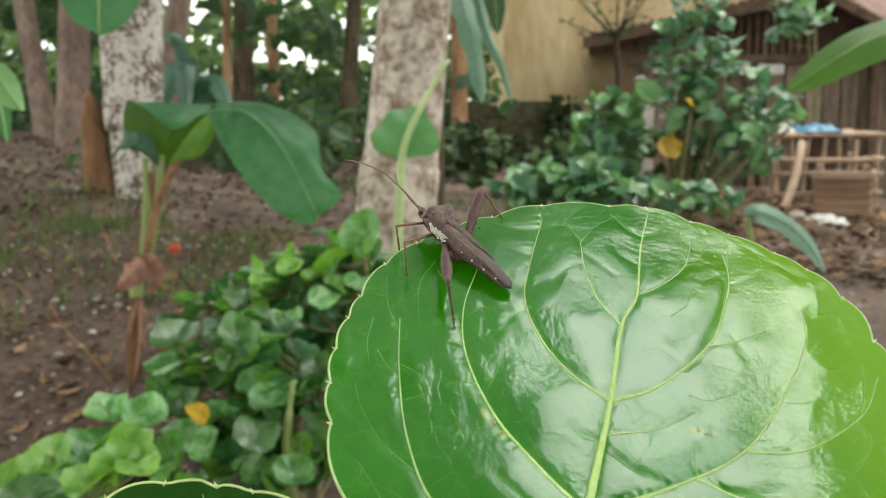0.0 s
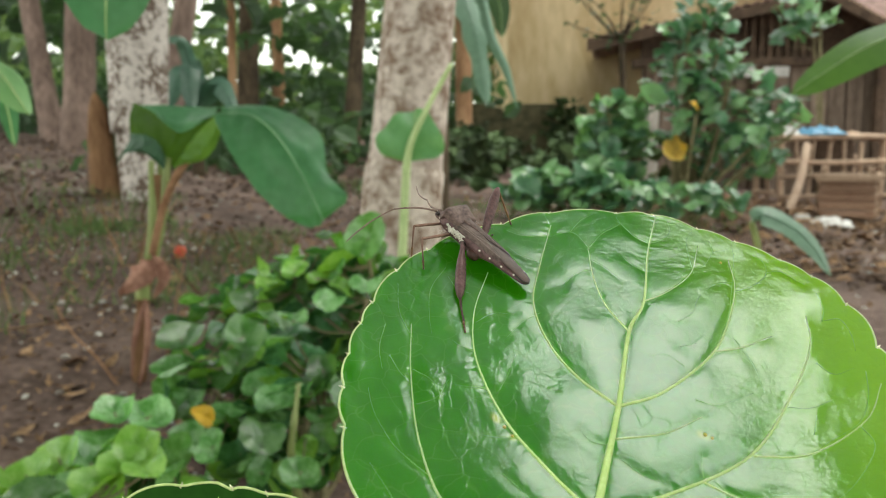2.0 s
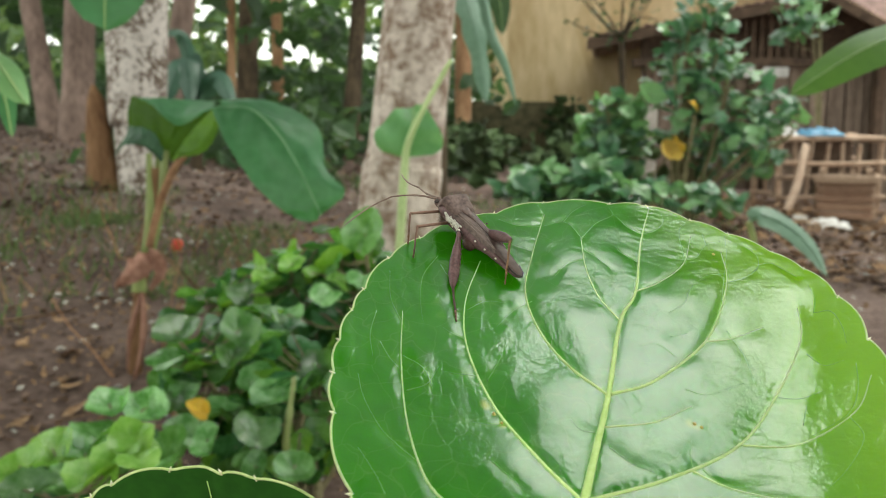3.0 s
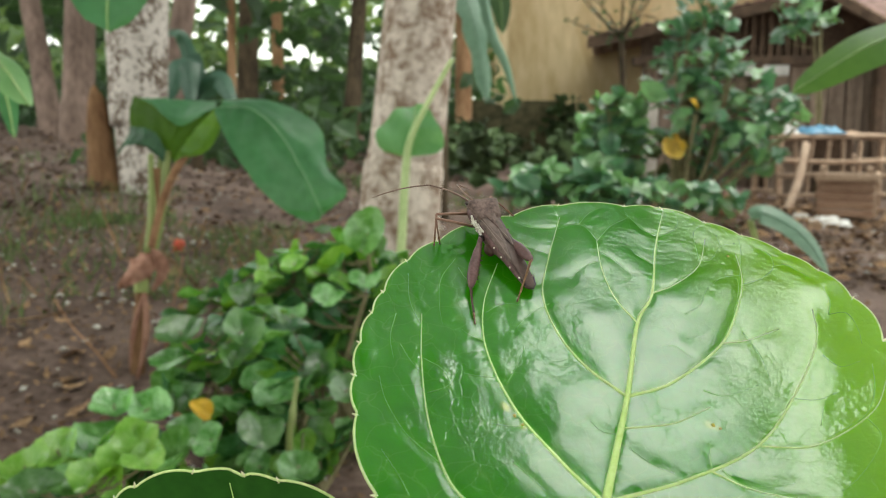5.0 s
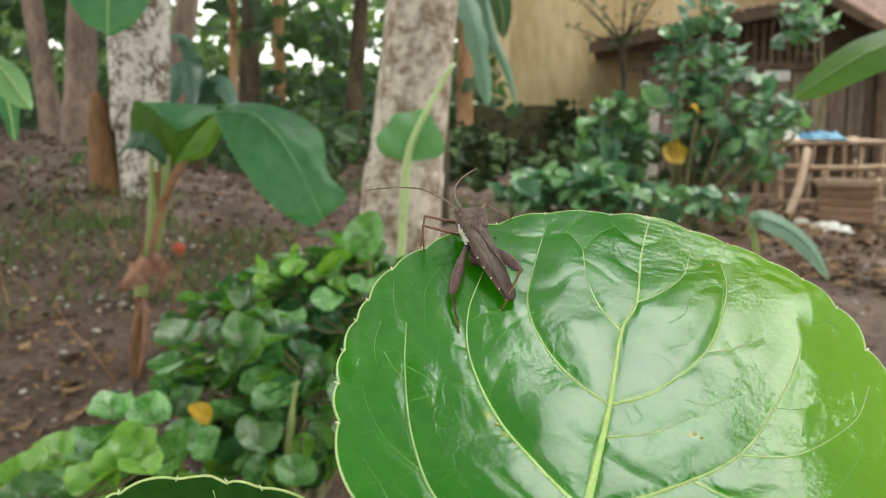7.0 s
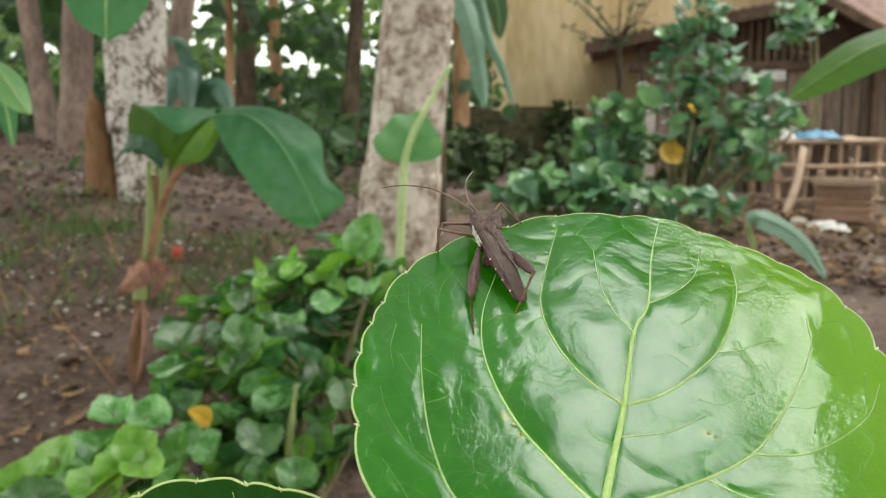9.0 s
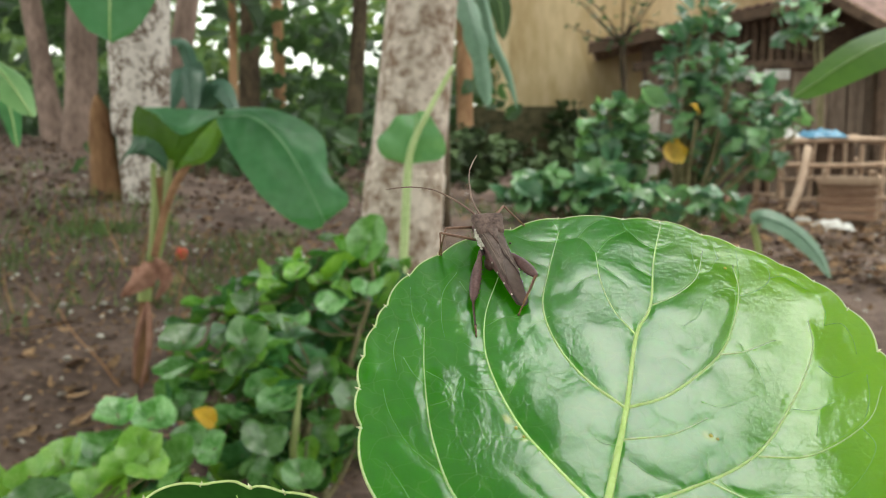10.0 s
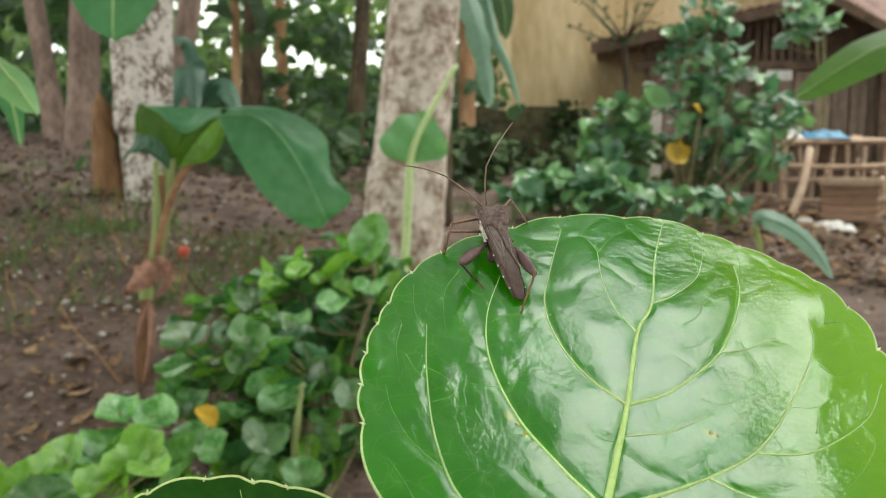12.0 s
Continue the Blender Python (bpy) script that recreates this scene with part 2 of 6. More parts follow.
def bevel_box(mesh, lo, hi, r, m=None):
    bm = bmesh.new()
    bmesh.ops.create_cube(bm, size=1)
    for v in bm.verts:
        v.co = Vector([lo[i] + (v.co[i] + 0.5) * (hi[i] - lo[i]) for i in range(3)])
    bmesh.ops.bevel(bm, geom=list(bm.edges), offset=r, segments=1, affect="EDGES")
    bm.verts.index_update()
    mesh.add([v.co.copy() for v in bm.verts], [[v.index for v in f.verts] for f in bm.faces], m)
    bm.free()
    return mesh


def smooth_step(t):
    t = min(1, max(0, t))
    return t * t * (3 - 2 * t)


def ground_z(x, y):
    return 0.28 * smooth_step((y - 0.2) / 3) - max(-0.6, min(0.6, 0.09 * x)) * smooth_step(y / 4)


# ---- ground ----


def build_ground():
    g = Mesh()
    xs = [s * (0.045 * k + 0.00028 * k ** 3) for s in (-1, 1) for k in range(75)]
    xs = sorted(set(round(x, 4) for x in xs))
    ys = sorted(set(round(s * (0.045 * k + 0.00028 * k ** 3), 4) for s in (-1, 1) for k in range(75)))
    for y in ys:
        for x in xs:
            near = 1 / (1 + (x * x + y * y) / 90)
            g.v.append((x, y, ground_z(x, y) + near * (0.035 * noise.noise((x * 1.6, y * 1.6, 0)) + 0.012 * noise.noise((x * 7, y * 7, 3)))))
    w = len(xs)
    g.f = [(j * w + i, j * w + i + 1, (j + 1) * w + i + 1, (j + 1) * w + i) for j in range(len(ys) - 1) for i in range(w - 1)]
    tagged(part("ground", g, SOIL), "bare brown soil with leaf litter and sparse grass", "ground", kind="structure")


build_ground()

# ---- trees ----


def trunk_mesh(pts, radii, sides=20, rough=0.06):
    m = Mesh()
    line = curve(pts, 10)
    k = len(radii) - 1
    rr = []
    for i in range(len(line)):
        t = i / (len(line) - 1) * k
        j = min(int(t), k - 1)
        rr.append(radii[j] + (radii[j + 1] - radii[j]) * (t - j))
    m.tube(line, rr, sides, up=(0, 1, 0))
    n = len(line) * sides
    for i in range(n):
        c = line[i // sides]
        d = Vector(m.v[i]) - c
        m.v[i] = tuple(c + d * (1 + rough * noise.noise(Vector(m.v[i]) * 5) + rough * 0.6 * noise.noise(Vector(m.v[i]) * 17)))
    return m


def tree(name, foot, top, r0, r1, bark, label, height=6.0, crown=True, sides=20, rough=0.06):
    """A trunk from its foot through a higher point, on up to its crown."""
    foot, top = Vector(foot), Vector(top)
    foot.z = ground_z(foot.x, foot.y) - 0.05
    way = (top - foot) / (top.z - foot.z)
    end = foot + way * height
    thing = tagged(new(name), label, "tree")
    part("trunk", trunk_mesh([foot, foot.lerp(top, 0.35), top, end], [r0, r0 * 0.65 + r1 * 0.35, r1, r1 * 0.7], sides, rough), bark, thing)
    return thing


TREES, GROVE = {}, []
TREES["a"] = tree("lichen_tree", (-1.485, 4.187, 0.390), (-1.490, 4.336, 1.339), 0.085, 0.15, LICHEN, "trunk spotted with white lichen beside a young banana")
TREES["b"] = tree("pale_tree", (-0.189, 3.060, 0.302), (-0.085, 3.200, 1.198), 0.15, 0.128, PALEBARK, "thick pale grey-brown trunk with mottled bark")
GROVE.append(tree("leaning_tree", (-3.483, 7.767, 0.627), (-3.683, 7.949, 1.789), 0.11, 0.085, GREYBARK, "slender brown trunk leaning over bare soil", sides=12))
GROVE.append(tree("grey_tree", (-3.060, 7.259, 0.615), (-3.028, 7.404, 1.540), 0.15, 0.125, GREYBARK, "stout grey-brown trunk on bare soil", sides=12))
GROVE.append(tree("grey_tree", (-1.965, 6.037, 0.569), (-1.794, 6.194, 1.571), 0.085, 0.078, GREYBARK, "pale slender trunk behind the lichen-spotted one", sides=12))
GROVE.append(tree("slim_tree", (-1.971, 8.081, 0.698), (-1.971, 8.258, 1.828), 0.045, 0.04, TANBARK, "thin tan trunk in the grove", sides=10))
GROVE.append(tree("dark_tree", (-1.956, 8.587, 0.691), (-1.922, 8.775, 1.892), 0.12, 0.1, DARKBARK, "dark trunk in the grove", sides=12))
GROVE.append(tree("slim_tree", (-1.815, 9.601, 0.709), (-1.852, 9.807, 2.020), 0.07, 0.06, TANBARK, "thin tan trunk in the grove", sides=10))
GROVE.append(tree("dark_tree", (-0.894, 8.077, 0.672), (-0.790, 8.258, 1.828), 0.085, 0.07, DARKBARK, "dark slender trunk in the grove", sides=10))
GROVE.append(tree("slim_tree", (0.171, 8.578, 0.637), (0.182, 8.775, 1.892), 0.08, 0.08, TANBARK, "tan trunk beside the yellow house", sides=10))


def stump():
    x, y = -1.648, 4.22
    z = ground_z(x, y)
    thing = trunk_mesh([(x, y, z - 0.05), (x - 0.004, y, z + 0.07), (x - 0.015, y, z + 0.2), (x - 0.02, y, z + 0.33), (x - 0.024, y, z + 0.42), (x - 0.03, y, z + 0.47), (x - 0.032, y, z + 0.5)], [0.1, 0.082, 0.062, 0.052, 0.04, 0.022, 0.006], 18, 0.16)
    tagged(part("tree_stump", thing, STUMPWOOD), "brown weathered stump against a lichen-spotted trunk", "stump")


stump()


# ---- foliage ----


def facing(place, normal, spin=0.0, size=1.0):
    """A pose whose z axis is the normal, turned by spin, and scaled."""
    q = Vector(normal).normalized().to_track_quat("Z", "Y").to_matrix().to_4x4()
    return Matrix.Translation(place) @ q @ pose(0, 0, 0, 0, 0, spin) @ Matrix.Diagonal((size, size, size, 1))


def aim(el, az):
    """A direction: el degrees above level, az degrees round from the camera's side to the right."""
    e, a = radians(el), radians(az)
    return Vector((math.cos(e) * math.sin(a), -math.cos(e) * math.cos(a), math.sin(e)))


def disc_leaf(seed=0, cup=0.18, wave=0.06):
    """A round leaf of radius 1, cupped, with a scalloped rim, a notch at the stalk and a raised midrib."""
    m = Mesh()
    rings, spokes = 5, 24
    m.v.append((0, 0, -cup))
    for i in range(1, rings + 1):
        for k in range(spokes):
            w = 2 * math.pi * k / spokes
            edge = 1 + 0.05 * noise.noise((math.cos(w) * 1.5, math.sin(w) * 1.5, seed)) + (0.02 if k % 2 else -0.02)
            edge *= 1 - 0.2 * max(0, 1 - abs(w - 1.5 * math.pi) / 0.3)
            edge *= 1 + 0.16 * max(0, math.sin(w)) ** 6
            r = edge * i / rings
            x, y = 0.92 * r * math.cos(w), 1.06 * r * math.sin(w)
            z = cup * (r * r - 1) + wave * r * r * math.sin(3 * w + seed) - 0.12 * math.exp(-(x / 0.15) ** 2) * (1 - r) + (0.1, 0.42, 0.2, 0.55)[seed % 4] * abs(x) - 0.22 * max(0, y) ** 2 + 0.05 * noise.noise((x * 3, y * 3, seed))
            m.v.append((x, y, z))
    for k in range(spokes):
        e = (k + 1) % spokes
        m.f.append((0, 1 + k, 1 + e))
        for i in range(rings - 1):
            a = 1 + i * spokes
            m.f.append((a + k, a + spokes + k, a + spokes + e, a + e))
    m.blade = len(m.f)

    def level(x, y):
        r, w = math.hypot(x, y), math.atan2(y, x)
        return cup * (r * r - 1) + wave * r * r * math.sin(3 * w + seed) - 0.12 * math.exp(-(x / 0.15) ** 2) * (1 - r) + (0.1, 0.42, 0.2, 0.55)[seed % 4] * abs(x) - 0.22 * max(0, y) ** 2 + 0.05 * noise.noise((x * 3, y * 3, seed)) + 0.012

    for bend, size in ((0, 0.032), (0.55, 0.018), (-0.55, 0.018), (1.15, 0.016), (-1.15, 0.016)):
        pts = []
        for i in range(7):
            t = i / 6
            a = math.pi / 2 + bend * (1 - 0.25 * t)
            pts.append((1.45 * t * math.cos(a) * (0.6 if bend else 1), -0.62 + 1.5 * t * math.sin(a) * (0.75 if bend else 1)))
        m.tube([(x, y, level(x, y)) for x, y in pts if math.hypot(x, y) < 0.98], size, 4, 0.6)
    return m


def lobed_leaf(seed=0, lobes=3):
    """A leaf of length 1 with pointed side lobes, drooping to its tip."""
    m = Mesh()
    n = 14
    for i in range(n + 1):
        t = i / n
        w = 0.36 * math.sin(math.pi * min(1, t * 0.96 + 0.03)) ** 0.7 * (1 + 0.32 * math.sin(lobes * 2 * math.pi * t + seed))
        w = max(w, 0.006)
        y, z = t, 0.16 * math.sin(2.2 * t) - 0.25 * t * t
        for s in (-1, -0.5, 0, 0.5, 1):
            m.v.append((s * w, y - 0.05 * abs(s), z + 0.12 * w * abs(s) * 2 + 0.02 * math.sin(9 * t + seed + s)))
    m.f = [(5 * i + k, 5 * i + k + 1, 5 * i + k + 6, 5 * i + k + 5) for i in range(n) for k in range(4)]
    return m


DISCS = [disc_leaf(k, (0.3, -0.2, 0.4, 0.15)[k], 0.08 + 0.03 * k).data("leaf") for k in range(4)]
LOBED = [lobed_leaf(k, 2 + k % 3).data("leaf") for k in range(4)]


def leafy(name, label, category, foot, meshes, rows, mats, stem_r=0.008, group=""):
    """A bush on its foot: rows of place, size, direction and material number; each leaf hangs by its stalk on one of the stems."""
    thing = tagged(new(name), label, category, group)
    foot = Vector(foot)
    foot.z = ground_z(foot.x, foot.y) - 0.02
    places = [Vector(r[0]) for r in rows]
    k = max(2, len(rows) // 9)
    tops = [places[i * len(places) // k] for i in range(k)]
    lines = []
    for top in tops:
        top = top + Vector((0, 0.02, -0.03))
        mid = foot.lerp(top, 0.45) + Vector((0.04 * random.uniform(-1, 1), 0.04 * random.uniform(-1, 1), 0))
        start = foot + Vector((random.uniform(-0.05, 0.05), random.uniform(-0.05, 0.05), 0))
        line = curve([start, mid, top], 8)
        lines.append(line)
        part("stem", Mesh().tube(line, [stem_r * (1 - 0.6 * i / len(line)) for i in range(len(line))], 7, up=(0, 1, 0)), STEM, thing)
    data = {}
    for place, size, way, tone in rows:
        key = (random.randrange(len(meshes)), tone)
        if key not in data:
            data[key] = meshes[key[0]].copy()
            data[key].materials.clear()
            data[key].materials.append(mats[tone])
            data[key].materials.append(MIDRIB)
        place = Vector(place)
        leaf = part("leaf", data[key], mats[tone], thing, m=facing(place, way, random.uniform(-50, 50), size))
        line = min(lines, key=lambda l: min((p - place).length for p in l))
        node = min(line, key=lambda p: (p - place).length + 0.5 * max(0, p.z - place.z))
        back = place - Vector(way).normalized() * size * 0.15
        if (node - place).length > size * 0.3:
            stalk = part("stalk", Mesh().tube([node, node.lerp(back, 0.5) + Vector((0, 0, -0.01)), back], [0.0022, 0.0018, 0.0014], 5, up=(0, 1, 0)), STEM, thing)
    return thing


def fill(n, centre, radii, size, tones, el=(25, 85), az=(-70, 70)):
    """Rows for leafy(): n leaves spread in an ellipsoid."""
    rows = []
    for _ in range(n):
        while True:
            p = Vector([random.uniform(-1, 1) for _ in range(3)])
            if 0.25 < p.length < 1:
                break
        place = Vector(centre) + Vector([p[i] * radii[i] for i in range(3)])
        rows.append((place, random.uniform(*size), aim(random.uniform(*el), random.uniform(*az)), random.choice(tones)))
    return rows


HEDGE_MATS = [HEDGE, HEDGE_LIGHT, YELLOW, HEDGE_SHADE]
left_rows = [((-0.482, 1.201, 0.388), 0.036, aim(71, -20), 0), ((-0.429, 1.200, 0.381), 0.033, aim(56, 15), 0), ((-0.519, 1.095, 0.361), 0.032, aim(56, -10), 1),
             ((-0.413, 1.097, 0.372), 0.034, aim(61, 10), 1), ((-0.385, 1.045, 0.360), 0.03, aim(84, 10), 1), ((-0.443, 1.042, 0.347), 0.034, aim(71, -25), 1),
             ((-0.476, 1.145, 0.358), 0.038, aim(84, -15), 0), ((-0.540, 1.044, 0.359), 0.03, aim(54, -40), 1), ((-0.508, 0.993, 0.352), 0.036, aim(76, -10), 0),
             ((-0.475, 1.042, 0.341), 0.032, aim(71, 20), 0), ((-0.421, 1.064, 0.358), 0.03, aim(61, 0), 1), ((-0.474, 1.095, 0.357), 0.03, aim(81, 0), 0)]
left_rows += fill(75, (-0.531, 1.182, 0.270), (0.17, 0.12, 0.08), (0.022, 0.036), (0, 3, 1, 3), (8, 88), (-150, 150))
leafy("hedge_shrub", "low shrub with round bright green leaves by bare soil", "shrub", (-0.515, 1.177, 0.238), DISCS, left_rows, HEDGE_MATS, 0.007, "hedge shrubs")
mid_rows = [((-0.431, 1.363, 0.455), 0.041, aim(68, 0), 0), ((-0.327, 1.363, 0.455), 0.036, aim(51, 25), 0), ((-0.438, 1.354, 0.400), 0.04, aim(84, -10), 0),
            ((-0.335, 1.337, 0.417), 0.03, aim(66, 20), 0), ((-0.380, 1.295, 0.342), 0.018, aim(20, 50), 2), ((-0.277, 1.346, 0.345), 0.034, aim(56, -20), 0),
            ((-0.306, 1.399, 0.361), 0.04, aim(61, 10), 0), ((-0.280, 1.242, 0.327), 0.038, aim(61, 30), 0), ((-0.223, 1.234, 0.276), 0.034, aim(66, 25), 0),
            ((-0.210, 1.403, 0.386), 0.03, aim(56, -20), 0), ((-0.203, 1.343, 0.327), 0.03, aim(81, 10), 0), ((-0.357, 1.240, 0.314), 0.027, aim(46, -30), 0),
            ((-0.396, 1.261, 0.319), 0.028, aim(46, 30), 0), ((-0.158, 1.348, 0.360), 0.034, aim(61, 0), 0), ((-0.358, 1.342, 0.324), 0.03, aim(66, -40), 0)]
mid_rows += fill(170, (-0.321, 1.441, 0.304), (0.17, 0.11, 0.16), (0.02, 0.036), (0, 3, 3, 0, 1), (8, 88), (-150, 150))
mid_shrub = leafy("hedge_shrub", "shrub with round green leaves and one yellow leaf", "shrub", (-0.254, 1.394, 0.135), DISCS, mid_rows, HEDGE_MATS, 0.009, "hedge shrubs")
part("stem", Mesh().tube(curve([(-0.247, 1.356, 0.153), (-0.247, 1.295, 0.276), (-0.239, 1.295, 0.341), (-0.236, 1.322, 0.385)], 6), [0.0075] * 6 + [0.006] * 7 + [0.004] * 6, 8, up=(0, 1, 0)), STALK, mid_shrub, "pale green young stem")
far_rows = [((-0.156, 1.684, 0.566), 0.043, aim(8, -12), 0), ((-0.298, 1.675, 0.508), 0.028, aim(61, 0), 1), ((-0.257, 1.672, 0.490), 0.023, aim(71, 20), 1),
            ((-0.288, 1.562, 0.434), 0.034, aim(78, -10), 0), ((-0.217, 1.567, 0.462), 0.033, aim(64, 15), 0), ((-0.377, 1.617, 0.459), 0.037, aim(68, -20), 0),
            ((-0.213, 1.779, 0.527), 0.035, aim(81, 10), 0), ((-0.251, 1.833, 0.546), 0.03, aim(84, -10), 0), ((-0.347, 1.669, 0.473), 0.03, aim(71, 20), 1), ((-0.154, 1.620, 0.482), 0.035, aim(71, 0), 0)]
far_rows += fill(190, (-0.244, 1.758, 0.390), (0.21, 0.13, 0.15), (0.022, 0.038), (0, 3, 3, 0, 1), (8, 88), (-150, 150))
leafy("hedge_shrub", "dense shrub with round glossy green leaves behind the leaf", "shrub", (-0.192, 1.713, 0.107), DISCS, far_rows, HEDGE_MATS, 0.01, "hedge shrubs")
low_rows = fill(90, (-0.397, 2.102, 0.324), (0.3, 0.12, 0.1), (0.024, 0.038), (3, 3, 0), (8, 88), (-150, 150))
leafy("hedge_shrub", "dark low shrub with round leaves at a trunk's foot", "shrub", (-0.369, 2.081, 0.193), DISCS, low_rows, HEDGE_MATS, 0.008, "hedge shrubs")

# low leaves added mostly in the shaded colour, to darken behind the hedge
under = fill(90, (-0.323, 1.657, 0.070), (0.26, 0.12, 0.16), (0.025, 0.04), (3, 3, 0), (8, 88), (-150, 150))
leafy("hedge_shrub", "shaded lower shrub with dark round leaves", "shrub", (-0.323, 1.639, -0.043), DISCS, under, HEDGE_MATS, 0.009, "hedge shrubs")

# ---- banana plants ----


def banana_leaf(thing, pts, width, up, droop=20, mat=BANANA, edge=0.06, start=0.12, label="", rib=0.006, blunt=0.6, torn=0, full=0.55):
    """A leaf along its midrib, its two halves drooping, the rim wavy; torn: how many strips hang from each half."""
    line = curve(pts, 8)
    n = len(line)
    m = Mesh()
    cols = (-1, -0.75, -0.5, -0.25, 0, 0.25, 0.5, 0.75, 1)
    up = Vector(up).normalized()
    for i, p in enumerate(line):
        t = i / (n - 1)
        tan = (line[min(i + 1, n - 1)] - line[max(i - 1, 0)]).normalized()
        side = tan.cross(up).normalized()
        top = side.cross(tan).normalized()
        u = max(0, (t - start) / (1 - start))
        w = width * (math.sin(math.pi * u ** blunt) ** full if 0 < u < 1 else 0)
        w *= 1 + edge * noise.noise((t * 4, width * 40, 2))
        if torn:
            w *= 0.75 + 0.25 * abs(math.sin(t * torn * math.pi))
        for s in cols:
            a = radians(droop) * (0.6 + 0.4 * abs(s))
            lift = edge * width * math.sin(t * 13 + s * 2) * s * s
            m.v.append(p + side * (s * w * math.cos(a)) - top * (abs(s) * w * math.sin(a) - lift))
    k = len(cols)
    m.f = [(k * i + c, k * i + c + 1, k * (i + 1) + c + 1, k * (i + 1) + c) for i in range(n - 1) for c in range(k - 1)]
    leaf = part("leaf", m, mat, thing, label)
    part("midrib", Mesh().tube([q + up * 0.001 for q in line], [rib * (1 - 0.8 * i / n) for i in range(n)], 7, 0.7), mat if mat in (DRY, DEADLEAF, BANANA_GREY, BANANA_DIM) else MIDRIB, leaf)
    return leaf


def sheet(thing, lines, mat, label):
    """A leaf blade lofted through lines that run along it, rippled a little."""
    rows = [curve([Vector(p) for p in line], 8) for line in lines]
    across = [curve([row[i] for row in rows], 5) for i in range(len(rows[0]))]
    m = Mesh()
    k = len(across[0])
    for i, line in enumerate(across):
        for j, p in enumerate(line):
            m.v.append(p + Vector((0, 0.006 * noise.noise((i * 0.35, j * 0.3, len(lines))), 0.003 * noise.noise((i * 0.5, j * 0.5, 5)))))
    m.f = [(i * k + j, i * k + j + 1, (i + 1) * k + j + 1, (i + 1) * k + j) for i in range(len(across) - 1) for j in range(k - 1)]
    return part("leaf", m, mat, thing, label)


def left_banana():
    thing = tagged(new("banana_plant"), "young banana plant with one broad drooping leaf on dry soil", "banana plant", "banana plants")
    stem = curve([(-0.712, 1.924, 0.158), (-0.707, 1.952, 0.338), (-0.679, 1.978, 0.505), (-0.666, 2.004, 0.672)], 8)
    part("stem", Mesh().tube(stem, [0.017, 0.018, 0.017, 0.016] + [0.0155 - 0.0003 * i for i in range(len(stem) - 4)], 12, up=(0, 1, 0)), STUMPWOOD, thing, "brown-sheathed stem")
    part("sheath", Mesh().tube(curve([(-0.701, 1.955, 0.390), (-0.698, 1.961, 0.429), (-0.685, 1.968, 0.470)], 6), 0.0165, 12, up=(0, 1, 0)), STALK, thing, "yellow-green stem sheath")
    for a, b, c in (((-0.680, 1.964, 0.481), (-0.674, 1.980, 0.583), (-0.679, 2.009, 0.704)), ((-0.673, 1.964, 0.481), (-0.646, 1.970, 0.584), (-0.630, 1.980, 0.712)), ((-0.682, 1.986, 0.490), (-0.665, 2.002, 0.594), (-0.664, 2.028, 0.696))):
        line = curve([a, b, c], 6)
        part("leaf_stalk", Mesh().tube(line, [0.012 - 0.0004 * i for i in range(len(line))], 8, up=(0, 1, 0)), STALK, thing)
    part("leaf_stalk", Mesh().tube(curve([(-0.672, 1.956, 0.495), (-0.639, 1.964, 0.610), (-0.594, 1.967, 0.693), (-0.518, 1.967, 0.756)], 6), [0.009] * 18 + [0.004], 8, up=(0, 1, 0)), DRY, thing, "dry tan leaf stalk")
    leaf = sheet(thing, [
        [(-0.517, 1.954, 0.803), (-0.469, 1.901, 0.725), (-0.404, 1.858, 0.642), (-0.346, 1.850, 0.590), (-0.301, 1.856, 0.565), (-0.272, 1.857, 0.568)],
        [(-0.502, 1.955, 0.812), (-0.449, 1.917, 0.763), (-0.375, 1.869, 0.680), (-0.319, 1.855, 0.621), (-0.284, 1.857, 0.574), (-0.269, 1.858, 0.577)],
        [(-0.497, 1.967, 0.820), (-0.427, 1.934, 0.805), (-0.359, 1.895, 0.752), (-0.305, 1.867, 0.668), (-0.276, 1.857, 0.606), (-0.265, 1.858, 0.579)],
        [(-0.517, 1.987, 0.823), (-0.411, 1.956, 0.815), (-0.320, 1.916, 0.756), (-0.277, 1.874, 0.680), (-0.242, 1.855, 0.623), (-0.260, 1.859, 0.584)],
        [(-0.541, 2.018, 0.823), (-0.400, 1.988, 0.825), (-0.283, 1.948, 0.768), (-0.258, 1.894, 0.679), (-0.212, 1.856, 0.630), (-0.250, 1.860, 0.591)],
    ], BANANA, "broad drooping green leaf")
    part("midrib", Mesh().tube(curve([(-0.510, 1.950, 0.810), (-0.425, 1.924, 0.805), (-0.357, 1.885, 0.752), (-0.304, 1.857, 0.669), (-0.275, 1.847, 0.607), (-0.264, 1.850, 0.580)], 6), 0.0024, 7, 0.7), DULL_RIB, leaf)
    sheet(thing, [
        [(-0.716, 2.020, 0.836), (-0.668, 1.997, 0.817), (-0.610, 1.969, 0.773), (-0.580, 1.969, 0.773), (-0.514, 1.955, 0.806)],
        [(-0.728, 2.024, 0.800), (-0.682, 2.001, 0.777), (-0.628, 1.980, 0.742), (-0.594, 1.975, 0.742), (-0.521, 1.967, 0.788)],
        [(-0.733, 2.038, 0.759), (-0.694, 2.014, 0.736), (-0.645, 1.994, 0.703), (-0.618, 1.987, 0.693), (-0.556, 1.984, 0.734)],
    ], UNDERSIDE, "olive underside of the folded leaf")
